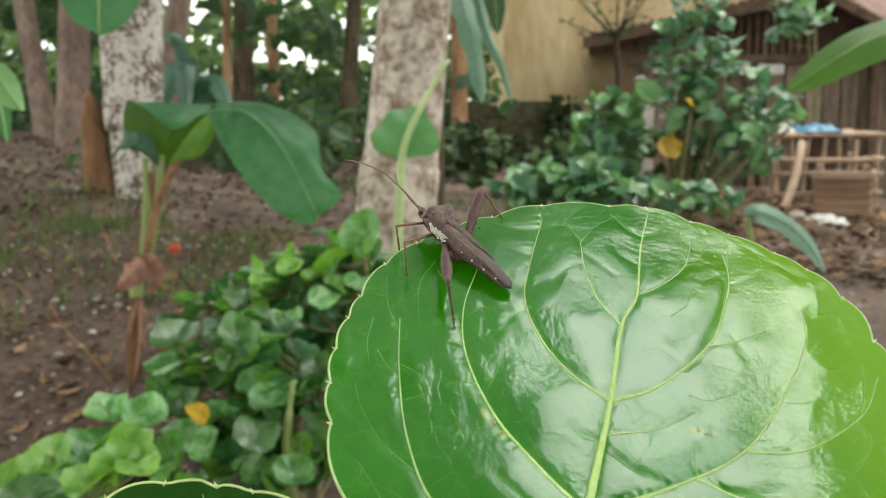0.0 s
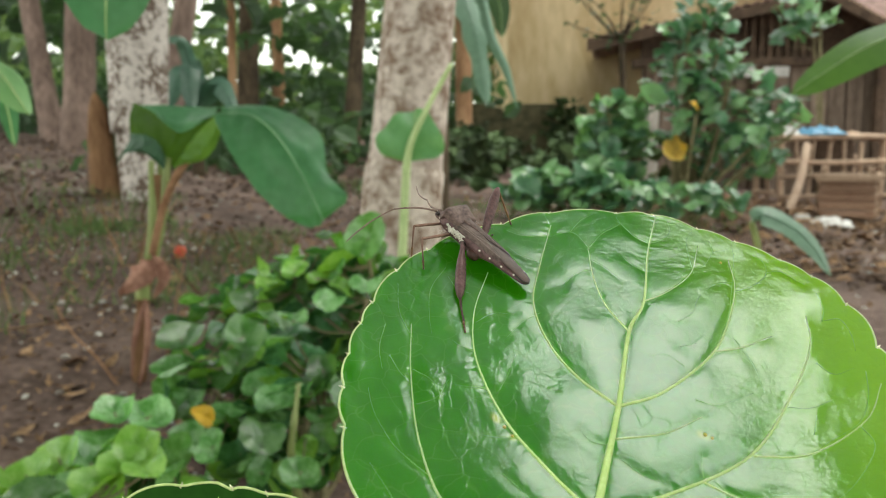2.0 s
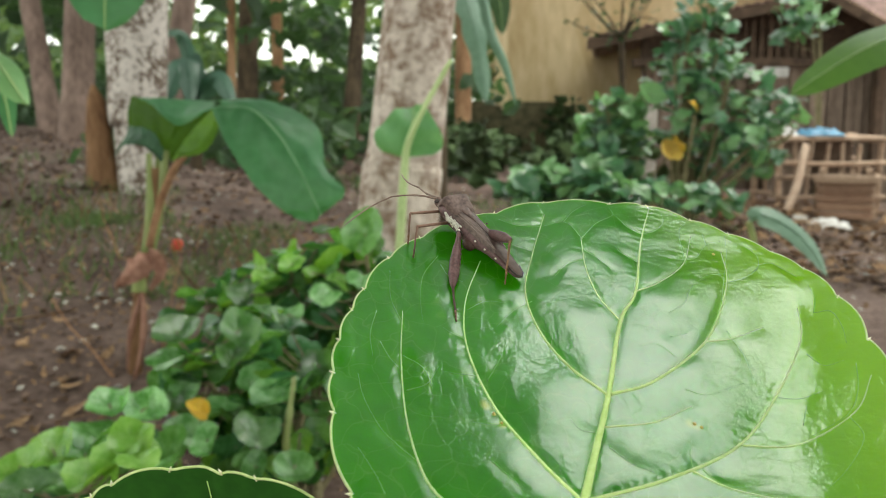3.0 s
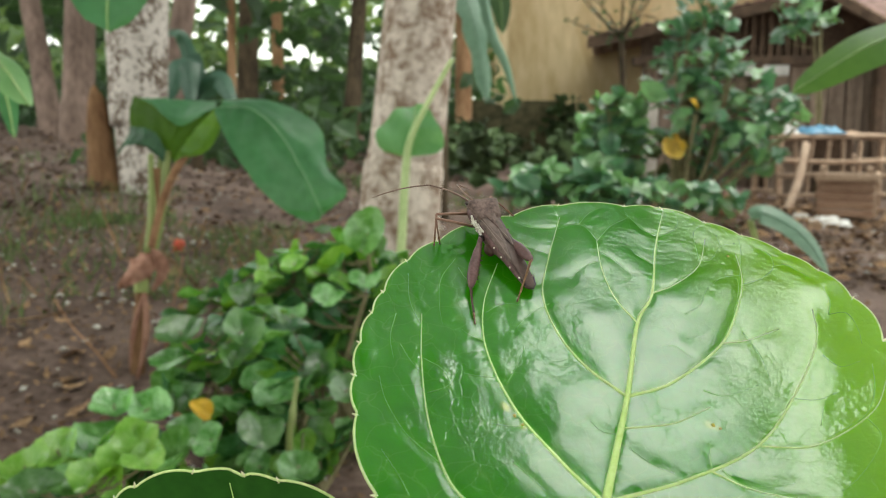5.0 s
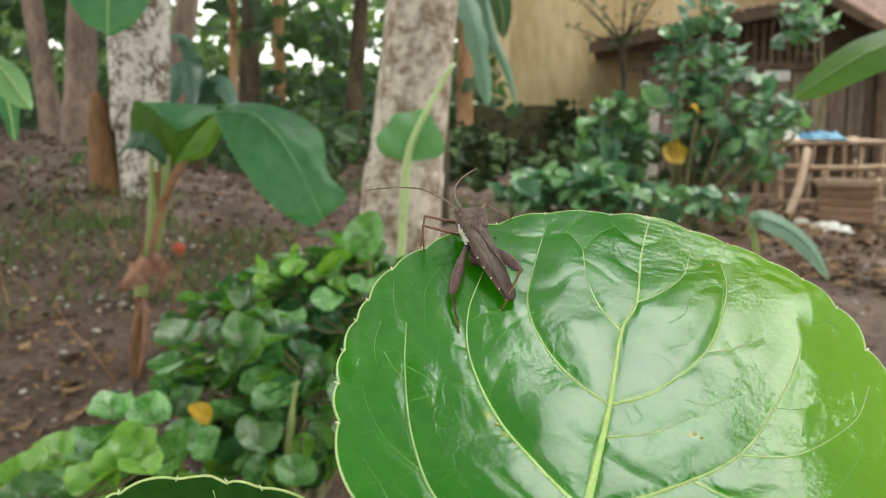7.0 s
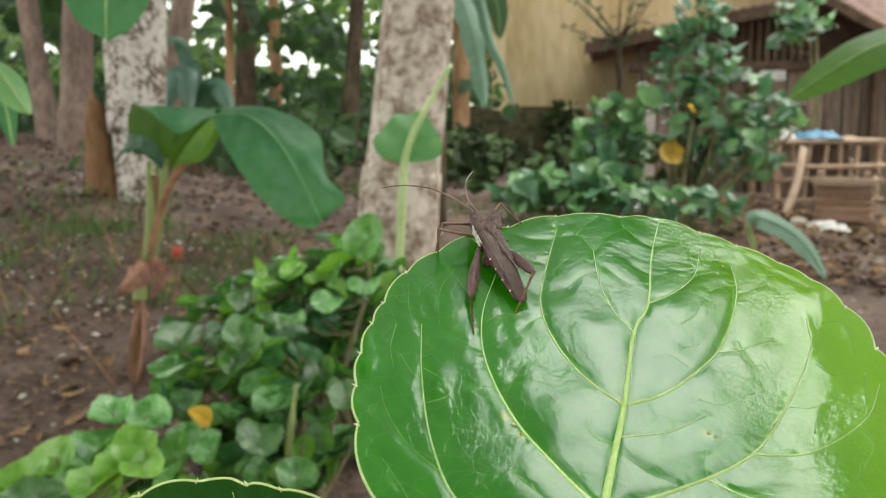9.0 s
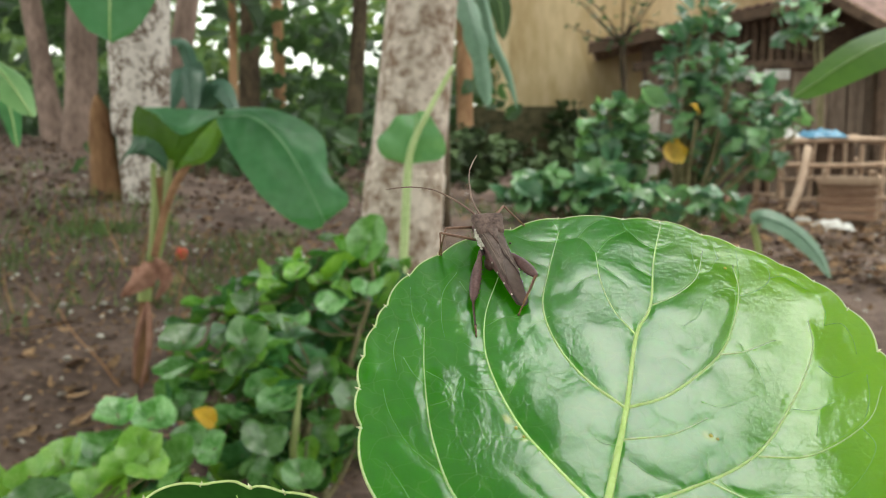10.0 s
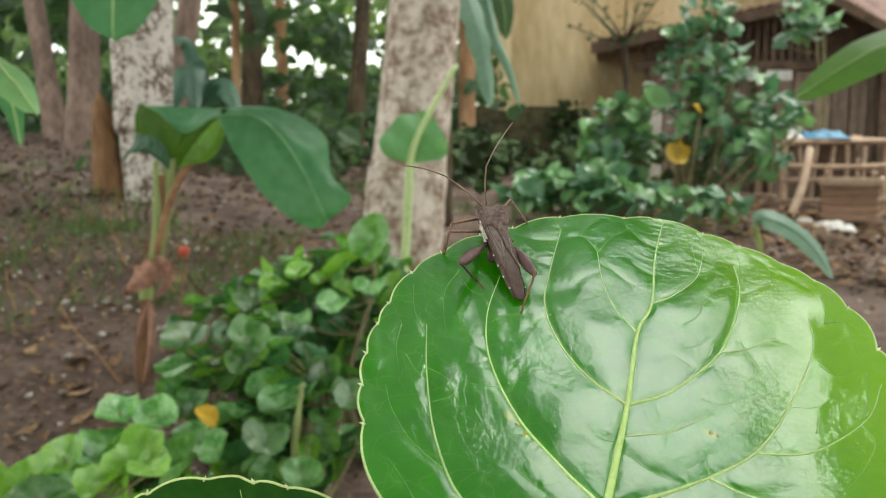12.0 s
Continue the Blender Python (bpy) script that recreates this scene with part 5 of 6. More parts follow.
def leaf_form(x, y):
    """The large shape of the leaf: flat, with both margins lifted."""
    d = 0.928 * (x - 0.0275) - 0.371 * (y + 0.015)
    z = 0.42 * (math.sqrt(d * d + 8e-5) + d) / 2
    d = -0.036 - x - 0.05 * y
    return z + 0.02 * (math.sqrt(d * d + 1.2e-5) + d) / 2


def leaf_height(x, y):
    """The surface of the leaf, in its own space: veins in grooves, the blade domed between them and puckered."""
    r = min(1, math.hypot(x, y) / LEAF_R)
    near = (VEIN_ALL[:, 0] - x) ** 2 + (VEIN_ALL[:, 1] - y) ** 2
    small = float(np.min((NET_ALL[:, 0] - x) ** 2 + (NET_ALL[:, 1] - y) ** 2))
    z = leaf_form(x, y)
    z -= 0.00012 * float(np.max(VEIN_ALL[:, 2] * np.exp(-near / 0.0009 ** 2)))
    z += 0.00017 * (1 - float(np.max(VEIN_ALL[:, 2] * np.exp(-near / 0.0045 ** 2)))) * (1 - r ** 6)
    z -= 0.00005 * math.exp(-small / 0.0009 ** 2)
    side = smooth_step((-0.012 - x) / 0.016) * smooth_step((y + 0.012) / 0.02)
    z += 0.00015 * side * (noise.noise((x * 330 + 25 * y, y * 130, 8)) + 0.5 * abs(noise.noise((x * 520, y * 260, 11))))
    z += 0.00030 * noise.noise((x * 75, y * 75, 1)) * (1 - 0.5 * r) + 0.000075 * noise.noise((x * 210, y * 210, 4)) * (1 - 0.6 * r)
    return z


def blade_material():
    m = material("glossy_leaf", (0.015, 0.17, 0.001), (0.034, 0.265, 0.002), 45, 0.14, 0.0, 6, 0.48, through_light=(0.3, 0.8, 0.005), vary=0.0)
    n, l = m.node_tree.nodes, m.node_tree.links
    b = n["Principled BSDF"]
    tc = next(q for q in n if q.bl_idname == "ShaderNodeTexCoord")
    warp = n.new("ShaderNodeTexNoise")
    warp.inputs["Scale"].default_value = 120
    shift = n.new("ShaderNodeMixRGB")
    shift.blend_type = "LINEAR_LIGHT"
    shift.inputs[0].default_value = 0.004
    l.new(tc.outputs["Object"], warp.inputs["Vector"])
    l.new(tc.outputs["Object"], shift.inputs[1])
    l.new(warp.outputs["Color"], shift.inputs[2])
    net = n.new("ShaderNodeTexVoronoi")
    net.feature = "DISTANCE_TO_EDGE"
    net.inputs["Scale"].default_value = 190
    l.new(shift.outputs[0], net.inputs["Vector"])
    thin = n.new("ShaderNodeMapRange")
    thin.inputs["From Max"].default_value, thin.inputs["To Min"].default_value, thin.inputs["To Max"].default_value = 0.03, 0.3, 0.0
    l.new(net.outputs["Distance"], thin.inputs["Value"])
    mix = n.new("ShaderNodeMixRGB")
    mix.inputs[2].default_value = (0.2, 0.42, 0.06, 1)
    old = b.inputs["Base Color"].links[0].from_socket
    l.new(thin.outputs[0], mix.inputs[0])
    l.new(old, mix.inputs[1])
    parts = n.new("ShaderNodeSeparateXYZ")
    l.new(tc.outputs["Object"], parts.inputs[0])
    # young grows towards +x: light through the leaf, mixed into its colour
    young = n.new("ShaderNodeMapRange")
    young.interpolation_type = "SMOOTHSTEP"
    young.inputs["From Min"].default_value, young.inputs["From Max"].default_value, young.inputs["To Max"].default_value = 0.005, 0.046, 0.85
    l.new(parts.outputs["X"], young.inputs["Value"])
    backlit_mix = n.new("ShaderNodeMixRGB")
    backlit_mix.inputs[2].default_value = (0.26, 0.52, 0.002, 1)
    l.new(young.outputs[0], backlit_mix.inputs[0])
    l.new(mix.outputs[0], backlit_mix.inputs[1])
    last = backlit_mix
    for place, reach in (((0.0095, -0.0105), 0.0022), ((-0.0245, -0.0045), 0.0016), ((-0.023, -0.0075), 0.0012)):
        away = n.new("ShaderNodeVectorMath")
        away.operation = "DISTANCE"
        away.inputs[1].default_value = (place[0], place[1], leaf_height(*place))
        l.new(shift.outputs[0], away.inputs[0])
        ease = n.new("ShaderNodeMapRange")
        ease.interpolation_type = "SMOOTHSTEP"
        ease.inputs["From Max"].default_value, ease.inputs["To Min"].default_value, ease.inputs["To Max"].default_value = reach, 0.75, 0.0
        l.new(away.outputs["Value"], ease.inputs["Value"])
        patch = n.new("ShaderNodeMixRGB")
        patch.inputs[2].default_value = (0.5, 0.55, 0.02, 1)
        l.new(ease.outputs[0], patch.inputs[0])
        l.new(last.outputs[0], patch.inputs[1])
        last = patch
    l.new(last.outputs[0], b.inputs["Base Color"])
    dip = n.new("ShaderNodeMapRange")
    dip.inputs["From Max"].default_value, dip.inputs["To Max"].default_value = 0.03, 0.5
    l.new(net.outputs["Distance"], dip.inputs["Value"])
    fine = n.new("ShaderNodeTexNoise")
    fine.inputs["Scale"].default_value, fine.inputs["Detail"].default_value = 900, 3
    l.new(tc.outputs["Object"], fine.inputs["Vector"])
    lumps = n.new("ShaderNodeTexNoise")
    lumps.inputs["Scale"].default_value, lumps.inputs["Detail"].default_value = 300, 2
    l.new(tc.outputs["Object"], lumps.inputs["Vector"])
    lump = n.new("ShaderNodeMath")
    lump.operation = "MULTIPLY_ADD"
    lump.inputs[1].default_value = 2.6
    l.new(lumps.outputs["Fac"], lump.inputs[0])
    l.new(dip.outputs[0], lump.inputs[2])
    tall = n.new("ShaderNodeMath")
    tall.operation = "MULTIPLY_ADD"
    tall.inputs[1].default_value = 3.0
    l.new(fine.outputs["Fac"], tall.inputs[0])
    l.new(lump.outputs[0], tall.inputs[2])
    bp = n.new("ShaderNodeBump")
    bp.inputs["Strength"].default_value, bp.inputs["Distance"].default_value = 0.1, 0.0001
    patchy = n.new("ShaderNodeTexNoise")
    patchy.inputs["Scale"].default_value, patchy.inputs["Detail"].default_value = 70, 2
    l.new(tc.outputs["Object"], patchy.inputs["Vector"])
    much = n.new("ShaderNodeMapRange")
    much.inputs["From Min"].default_value, much.inputs["From Max"].default_value = 0.42, 0.68
    much.inputs["To Min"].default_value, much.inputs["To Max"].default_value = 0.1, 0.3
    l.new(patchy.outputs["Fac"], much.inputs["Value"])
    l.new(much.outputs[0], bp.inputs["Strength"])
    l.new(tall.outputs[0], bp.inputs["Height"])
    l.new(bp.outputs[0], b.inputs["Normal"])
    return m


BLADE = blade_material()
# darker leaf colour, with the upright leaf's shade put into it
SHADED_BLADE = material("shaded_leaf", (0.014, 0.075, 0.008), (0.03, 0.13, 0.014), 60, 0.4, 0.2, 6, 0.3, bump_dist=0.0002, vary=0.0)
VEIN = material("leaf_vein", (0.44, 0.64, 0.17), (0.6, 0.77, 0.3), 300, 0.45, 0.1, 5, 0.3)
FINE_VEIN = material("fine_vein", (0.15, 0.43, 0.035), (0.25, 0.53, 0.07), 300, 0.35, 0.1, 5, 0.3)
RIM = material("leaf_rim", (0.42, 0.58, 0.18), (0.6, 0.7, 0.32), 300, 0.5, 0.1, 5)
TIP = material("tooth_tip", (0.72, 0.72, 0.42), (0.85, 0.84, 0.58), 300, 0.5, 0.1, 5)
SCAR = material("leaf_scar", (0.5, 0.42, 0.04), (0.65, 0.58, 0.1), 300, 0.6, 0.2, 5)


# rim of a leaf: degrees at which a tooth sits, and its distance from the middle in millimetres
OUTLINE = [(4.4, 45.2), (19.2, 48.1), (30.6, 50.1), (38.8, 50.3), (49.9, 49.7), (59.3, 49.8), (70.3, 51.1), (79.4, 50.0), (96.0, 50.1), (109.4, 49.1), (118.3, 50.1), (130.0, 50.7), (140.2, 51.1), (151.5, 50.4), (158.2, 50.1), (167.4, 50.1), (176.1, 50.0), (186.0, 50.0), (203.6, 51.5), (221, 51), (236, 49), (252, 47), (268, 45), (284, 44.0), (300, 43.5), (316, 43.5), (331, 43.5), (346, 44)]
SECOND_OUTLINE = [(12.5 * k + 3 * math.sin(2.3 * k), 42 + 0.4 * math.sin(1.7 * k)) for k in range(29)]


def rim_edge(w, outline, point):
    """The radius of the scalloped rim at the angle w: from tooth to tooth a bow, higher at its end towards the leaf's point."""
    d = math.degrees(w) % 360
    rows = [(outline[-1][0] - 360, outline[-1][1])] + list(outline) + [(outline[0][0] + 360, outline[0][1])]
    for (a, ra), (b, rb) in zip(rows, rows[1:]):
        if a <= d < b:
            u = (d - a) / (b - a)
            size = min(1, (b - a) / 12)
            lean = (0.5 - u) if math.sin(w - point) > 0 else (u - 0.5)
            return 0.001 * (ra + (rb - ra) * u + size * (0.95 * math.sin(math.pi * u) ** 0.75 + 0.5 * lean * math.sin(math.pi * u) ** 0.2 - 0.25))
    return 0.001 * outline[0][1]


def round_leaf(thing, outline, height, m, rings=88, spokes=400, thick=0.0004, label="", blade=None, point=radians(72)):
    """A thick round leaf with scalloped rim, a raised margin and a small tooth at each notch."""
    mesh = Mesh()
    edge = [rim_edge(2 * math.pi * k / spokes, outline, point) for k in range(spokes)]
    ring_r = [math.sin(0.5 * math.pi * i / rings) ** 0.9 for i in range(1, rings + 1)]
    tops = []
    for side in (0, 1):
        k = len(mesh.v)
        mesh.v.append((0, 0, height(0, 0) - side * thick))
        for i, q in enumerate(ring_r):
            for j in range(spokes):
                w = 2 * math.pi * j / spokes
                x, y = edge[j] * q * math.cos(w), edge[j] * q * math.sin(w)
                if side == 0:
                    tops.append(height(x, y))
                mesh.v.append((x, y, tops[i * spokes + j] - side * thick))
        for j in range(spokes):
            e = (j + 1) % spokes
            f = [(k, k + 1 + j, k + 1 + e)]
            for i in range(rings - 1):
                a = k + 1 + i * spokes
                f.append((a + j, a + spokes + j, a + spokes + e, a + e))
            mesh.f += [g[::-1] for g in f] if side else f
    half = len(mesh.v) // 2
    a = half - spokes
    for j in range(spokes):
        e = (j + 1) % spokes
        mesh.f.append((a + j, half + a + j, half + a + e, a + e))
    leaf = part("leaf", mesh, blade or BLADE, thing, label, m=m)
    rim = [Vector((edge[j] * math.cos(2 * math.pi * j / spokes), edge[j] * math.sin(2 * math.pi * j / spokes), tops[-spokes + j] - thick / 2)) for j in range(spokes)]
    part("rim", Mesh().tube(rim + rim[:2], 0.00026, 6), RIM, leaf, "pale thickened rim")
    for degrees, _ in outline:
        w = radians(degrees)
        turn = -1 if math.sin(w - point) > 0 else 1
        r = rim_edge(w - turn * 0.012, outline, point)
        p = Vector((r * math.cos(w), r * math.sin(w), height(r * math.cos(w), r * math.sin(w)) - thick / 2))
        out = Vector((math.cos(w), math.sin(w), 0.1))
        way = (out + 0.7 * turn * Vector((-math.sin(w), math.cos(w), 0))).normalized()
        part("tooth", Mesh().tube([p - way * 0.0006, p, p + way * 0.0003, p + (way + 0.3 * out) * 0.00055], [0.00028, 0.00025, 0.00015, 0.00005], 7), TIP, leaf)
    return leaf


def vein(leaf, line, height, r0, r1, mat=None):
    pts = [Vector((x, y, height(x, y) + 0.35 * r1)) for x, y in line]
    n = len(pts)
    part("vein", Mesh().tube(pts, [r1 + (r0 - r1) * (1 - i / (n - 1)) ** 1.35 for i in range(n)], 8, 0.6), mat or VEIN, leaf)


SECOND = facing((-0.0382, 0.1510, 0.6954), aim(-8, -8))


def second_height(x, y):
    r2 = (x * x + y * y) / 0.042 ** 2
    return -0.003 * (1 - r2) + 0.0006 * noise.noise((x * 80, y * 80, 7)) - 0.0006 * math.exp(-(x / 0.0015) ** 2)


def near_shrub():
    thing = tagged(new("aralia_shrub"), "shrub with round glossy green leaves, one holding a bug", "shrub", "hedge shrubs")
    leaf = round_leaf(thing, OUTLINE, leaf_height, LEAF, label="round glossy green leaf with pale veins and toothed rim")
    sizes = {"mid": (0.0009, 0.00013), "a": (0.00032, 0.0001), "b": (0.00036, 0.0001), "e": (0.00036, 0.00009), "f": (0.0004, 0.0001), "g": (0.00034, 0.00009)}
    for key, line in VEIN_LINES.items():
        vein(leaf, line, leaf_height, *sizes.get(key, (0.0002, 0.00008)))
    for line in NET_LINES:
        vein(leaf, line, lambda a, b: leaf_height(a, b) - 0.00002, 0.0001, 0.00004, FINE_VEIN)
    for x, y, r in ((0.0095, -0.0105, 0.0004), (0.0104, -0.0113, 0.0003), (-0.0235, -0.0066, 0.0004), (-0.0225, -0.0085, 0.0003), (0.0268, 0.0318, 0.0004)):
        part("scar", Mesh().tube([(x, y, leaf_height(x, y) - 0.0002), (x + 0.0002, y, leaf_height(x, y) + 0.00004), (x + 0.0003, y, leaf_height(x, y) + 0.00007)], [r, r * 0.9, r * 0.3], 9), SCAR, leaf, "small yellow scar")
    base = LEAF @ Vector((-0.0132, -0.0275, leaf_height(-0.0132, -0.0275)))
    foot = Vector((0.12, 0.16, ground_z(0.12, 0.16) - 0.02))
    top = Vector((0.1, 0.12, 0.55))
    stem = curve([foot, Vector((0.13, 0.15, 0.25)), top], 8)
    part("stem", Mesh().tube(stem, [0.011 - 0.0002 * i for i in range(len(stem))], 9, up=(0, 1, 0)), STEM, thing)
    part("stalk", Mesh().tube(curve([base + LEAF.col[2].xyz * 0.0004, base + Vector((-0.002, -0.012, -0.012)), Vector((0.05, 0.125, 0.64)), top - Vector((0, 0, 0.02))], 8), [0.0011] * 8 + [0.0014] * 17, 8, up=(0, 1, 0)), VEIN, thing)
    other = round_leaf(thing, SECOND_OUTLINE, second_height, SECOND, 20, 200, label="round dark green leaf standing upright", blade=SHADED_BLADE, point=radians(90))
    vein(other, [(0.0005 * math.sin(k), -0.038 + 0.0775 * k / 10) for k in range(11)], second_height, 0.0007, 0.0001)
    low = SECOND @ Vector((0, -0.038, second_height(0, -0.038)))
    part("stalk", Mesh().tube(curve([low, low + Vector((0.02, 0.005, -0.03)), Vector((0.06, 0.13, 0.52)), Vector((0.105, 0.125, 0.45))], 8), 0.0013, 8, up=(0, 1, 0)), VEIN, thing)
    return thing


near_shrub()

# ---- the bug; millimetres, y towards its head ----
MM = 0.001


def loft(rows, sides=20, power=2.4):
    """A closed body through cross-sections: y, half width, bottom, top."""
    m = Mesh()
    for y, w, lo, hi in rows:
        c, h = (lo + hi) / 2, (hi - lo) / 2
        for k in range(sides):
            a = 2 * math.pi * k / sides
            ca, sa = math.cos(a), math.sin(a)
            m.v.append((MM * 0.86 * w * math.copysign(abs(ca) ** (2 / power), ca), MM * y, MM * (c + h * math.copysign(abs(sa) ** (2 / power), sa))))
    for i in range(len(rows) - 1):
        for k in range(sides):
            e = (k + 1) % sides
            m.f.append((i * sides + k, i * sides + e, (i + 1) * sides + e, (i + 1) * sides + k))
    m.f.append(tuple(range(sides))[::-1])
    m.f.append(tuple(range((len(rows) - 1) * sides, len(rows) * sides)))
    return m


def blob(m, x, y, z, rx, ry, rz, n=7):
    pts, rr = [], []
    for i in range(n):
        a = math.pi * i / (n - 1)
        pts.append((x, y - ry * math.cos(a), z))
        rr.append(max(0.02, math.sin(a)))
    m.tube([Vector(p) * MM for p in pts], [rx * MM * q for q in rr], 8, rz / rx)
    return m


def rod(rows, sides=10):
    """A limb along y from the joint: y, radius, sag."""
    return Mesh().tube([(0, y * MM, z * MM) for y, r, z in rows], [r * MM for y, r, z in rows], sides)


LEGS = {}
ANTENNAE = {}


def bug():
    thing = tagged(new("leaf_footed_bug"), "brown leaf-footed bug with thick hind legs on a leaf rim", "bug")
    part("abdomen", loft([(-13.3, 0.6, 2.5, 3.0), (-12.6, 1.5, 2.2, 3.2), (-9, 2.0, 2.1, 3.7), (-5, 2.25, 1.95, 4.2), (-2.4, 2.35, 1.3, 4.4), (-0.6, 2.4, 0.5, 4.6), (1.2, 2.4, 0.4, 4.8), (3, 2.55, 0.9, 5.0), (6, 2.85, 1.2, 5.3), (8.4, 3.0, 1.7, 5.4), (10.0, 2.1, 2.2, 4.9), (11.2, 1.1, 2.8, 4.3)]), BUG_LEG, thing)
    pro = [(4.6, 3.1, 4.9, 5.9), (5.6, 3.35, 4.7, 6.3), (7.0, 3.7, 4.6, 6.8), (8.0, 4.0, 4.9, 7.15), (8.5, 4.1, 5.0, 7.2), (8.9, 3.7, 4.4, 6.9), (9.6, 2.8, 3.5, 5.9), (10.3, 2.0, 3.0, 4.9), (10.8, 1.5, 2.8, 4.4)]
    part("pronotum", loft(pro, 28, 4.5), BUG, thing, "broad shield with angled shoulders")
    part("scutellum", loft([(1.4, 0.12, 5.2, 5.62), (3.0, 0.7, 5.3, 5.95), (5.2, 1.5, 5.5, 6.25)], 12), BUG, thing)
    head = part("head", loft([(10.4, 1.25, 2.3, 4.3), (11.4, 1.15, 2.2, 4.1), (12.2, 0.8, 2.3, 3.7), (12.7, 0.35, 2.5, 3.3)], 14), BUG, thing)
    for x in (-1.2, 1.2):
        part("eye", blob(Mesh(), x, 11.4, 3.7, 0.42, 0.5, 0.45), BUG_DARK, head)
    for side in (-1, 1):
        wing = Mesh()
        rows = [(6.0, 3.15, 5.85), (4.0, 2.8, 5.65), (1.5, 2.45, 5.4), (-1.5, 2.2, 5.1), (-4.5, 2.1, 4.8), (-6.6, 1.95, 4.5)]
        for y, w, top in rows:
            inner = 0.02 if y > -1 else 0.02 + 0.36 * (-1 - y)
            for q in (0, 0.25, 0.5, 0.75, 0.92, 1.0):
                x = inner + (w - inner) * q
                wing.v.append((side * 0.86 * x * MM, y * MM, (top - 0.75 * (x / 3.15) ** 3.2 - (0.25 if q == 1 else 0)) * MM))
            wing.v.append((side * 0.86 * w * 0.97 * MM, y * MM, (top - 1.5) * MM))
        wing.f = [(7 * i + k, 7 * i + k + 1, 7 * i + k + 8, 7 * i + k + 7)[::side] for i in range(5) for k in range(6)]
        wing_ob = part("forewing", wing, BUG_WING, thing)
        for line in (((2.5, 5.6), (1.75, 0.5), (0.95, -3.2)), ((0.3, 1.2), (1.15, -3.0), (1.85, -6.4)), ((3.0, 5.8), (2.38, 1.5), (1.95, -6.2))):
            z = lambda x, y: (5.25 + 0.11 * y - 0.75 * (x / 3.15) ** 3.2 + (0.12 if y < 0 else 0.02)) * MM
            pts = [Vector((side * 0.86 * p.x * MM, p.y * MM, z(p.x, p.y))) for p in curve([(x, y, 0) for x, y in line], 6)]
            part("wing_vein", Mesh().tube(pts, 0.00006, 6), BUG_SHEEN, wing_ob)
    part("wing_membrane", loft([(-1.2, 0.3, 4.5, 5.0), (-3, 1.0, 4.3, 4.85), (-6, 1.95, 3.9, 4.5), (-8.5, 1.85, 3.6, 4.15), (-11, 1.5, 3.1, 3.7), (-12.7, 1.0, 2.8, 3.3), (-13.2, 0.5, 2.8, 3.05)], 16, 3.4), BUG_MEMBRANE, thing, "smooth darker wing tip")
    part("tail_rim", Mesh().tube([Vector(p) * MM for p in ((-1.55, -11.0, 3.35), (-1.0, -12.7, 3.0), (0, -13.35, 2.85), (1.0, -12.7, 3.0), (1.55, -11.0, 3.35))], 0.00022, 6), BUG_DARK, thing, "dark rim of the tail")
    rnd = random.Random(5)
    for side in (-1, 1):
        spots = Mesh()
        for k in range(120):
            q = rnd.random()
            blob(spots, side * (1.35 + 1.15 * min(1, 2.2 * (1 - q)) + rnd.uniform(-0.1, 0.1)), 2.4 + 8.0 * q, 3.1 + rnd.uniform(-0.75, 0.75) * (1 - 0.4 * q) + 0.5 * q, rnd.uniform(0.12, 0.3), rnd.uniform(0.15, 0.42), rnd.uniform(0.12, 0.34), 5)
        part("flank_mark", spots, BUG_WHITE, thing, "chalky white flank spots")
        part("hip_joint", blob(Mesh(), side * 2.55, 2.2, 2.4, 0.6, 0.8, 0.65, 7), BUG_DARK, thing, "black joint of the hind leg")
        part("belly_knob", blob(Mesh(), side * 1.75, -0.4, 1.35, 0.95, 1.5, 1.15, 9), BUG_DARKLEG, thing)
        dots = Mesh()
        for y in (-10.6, -7.6, -4.6, -1.8):
            w = 2.0 if y < -9 else 2.4 if y < -6 else 2.65
            blob(dots, side * 0.84 * w, y, 3.3, 0.2, 0.24, 0.2, 5)
        part("edge_mark", dots, BUG_WHITE, thing, "pale dots along the edge")
    kinds = {"hind": (12, 8.5), "middle": (8.6, 6.6), "front": (7.2, 6.4)}
    for side, sign in (("left", -1), ("right", 1)):
        for kind, (f, t) in kinds.items():
            if kind == "hind":
                thigh = rod([(-1.0, 0.45, 0), (0, 0.5, 0), (1.2, 0.55, 0), (f * 0.26, 0.82, 0.1), (f * 0.52, 1.08, 0.15), (f * 0.78, 1.05, 0.1), (f * 0.92, 0.8, 0), (f, 0.5, 0), (f + 0.3, 0.3, 0)], 14)
                for k in range(6):
                    blob(thigh, 0.1, 3.5 + 1.25 * k, -1.02, 0.11, 0.14, 0.26, 5)
                shin = rod([(0, 0.42, 0), (0.6, 0.27, 0), (t * 0.35, 0.22, 0.1), (t * 0.66, 0.2, 0), (t * 0.72, 0.27, 0)], 10)
            else:
                thigh = rod([(0, 0.3, 0), (f * 0.5, 0.32, 0.05), (f * 0.9, 0.27, 0), (f, 0.23, 0)], 10)
                shin = rod([(0, 0.23, 0), (t * 0.4, 0.17, 0.05), (t * 0.72, 0.17, 0)], 9)
            leg = part("leg", thigh, BUG_LEG if kind == "hind" else BUG_THIN_LEG, thing, "swollen dark red-brown hind leg" if kind == "hind" else "")
            shin_ob = part("shin", shin, BUG_DARKLEG if kind == "hind" and side == "left" else BUG_TIBIA if kind == "hind" else BUG_THIN_LEG, leg)
            foot = Mesh()
            y0 = t * 0.7
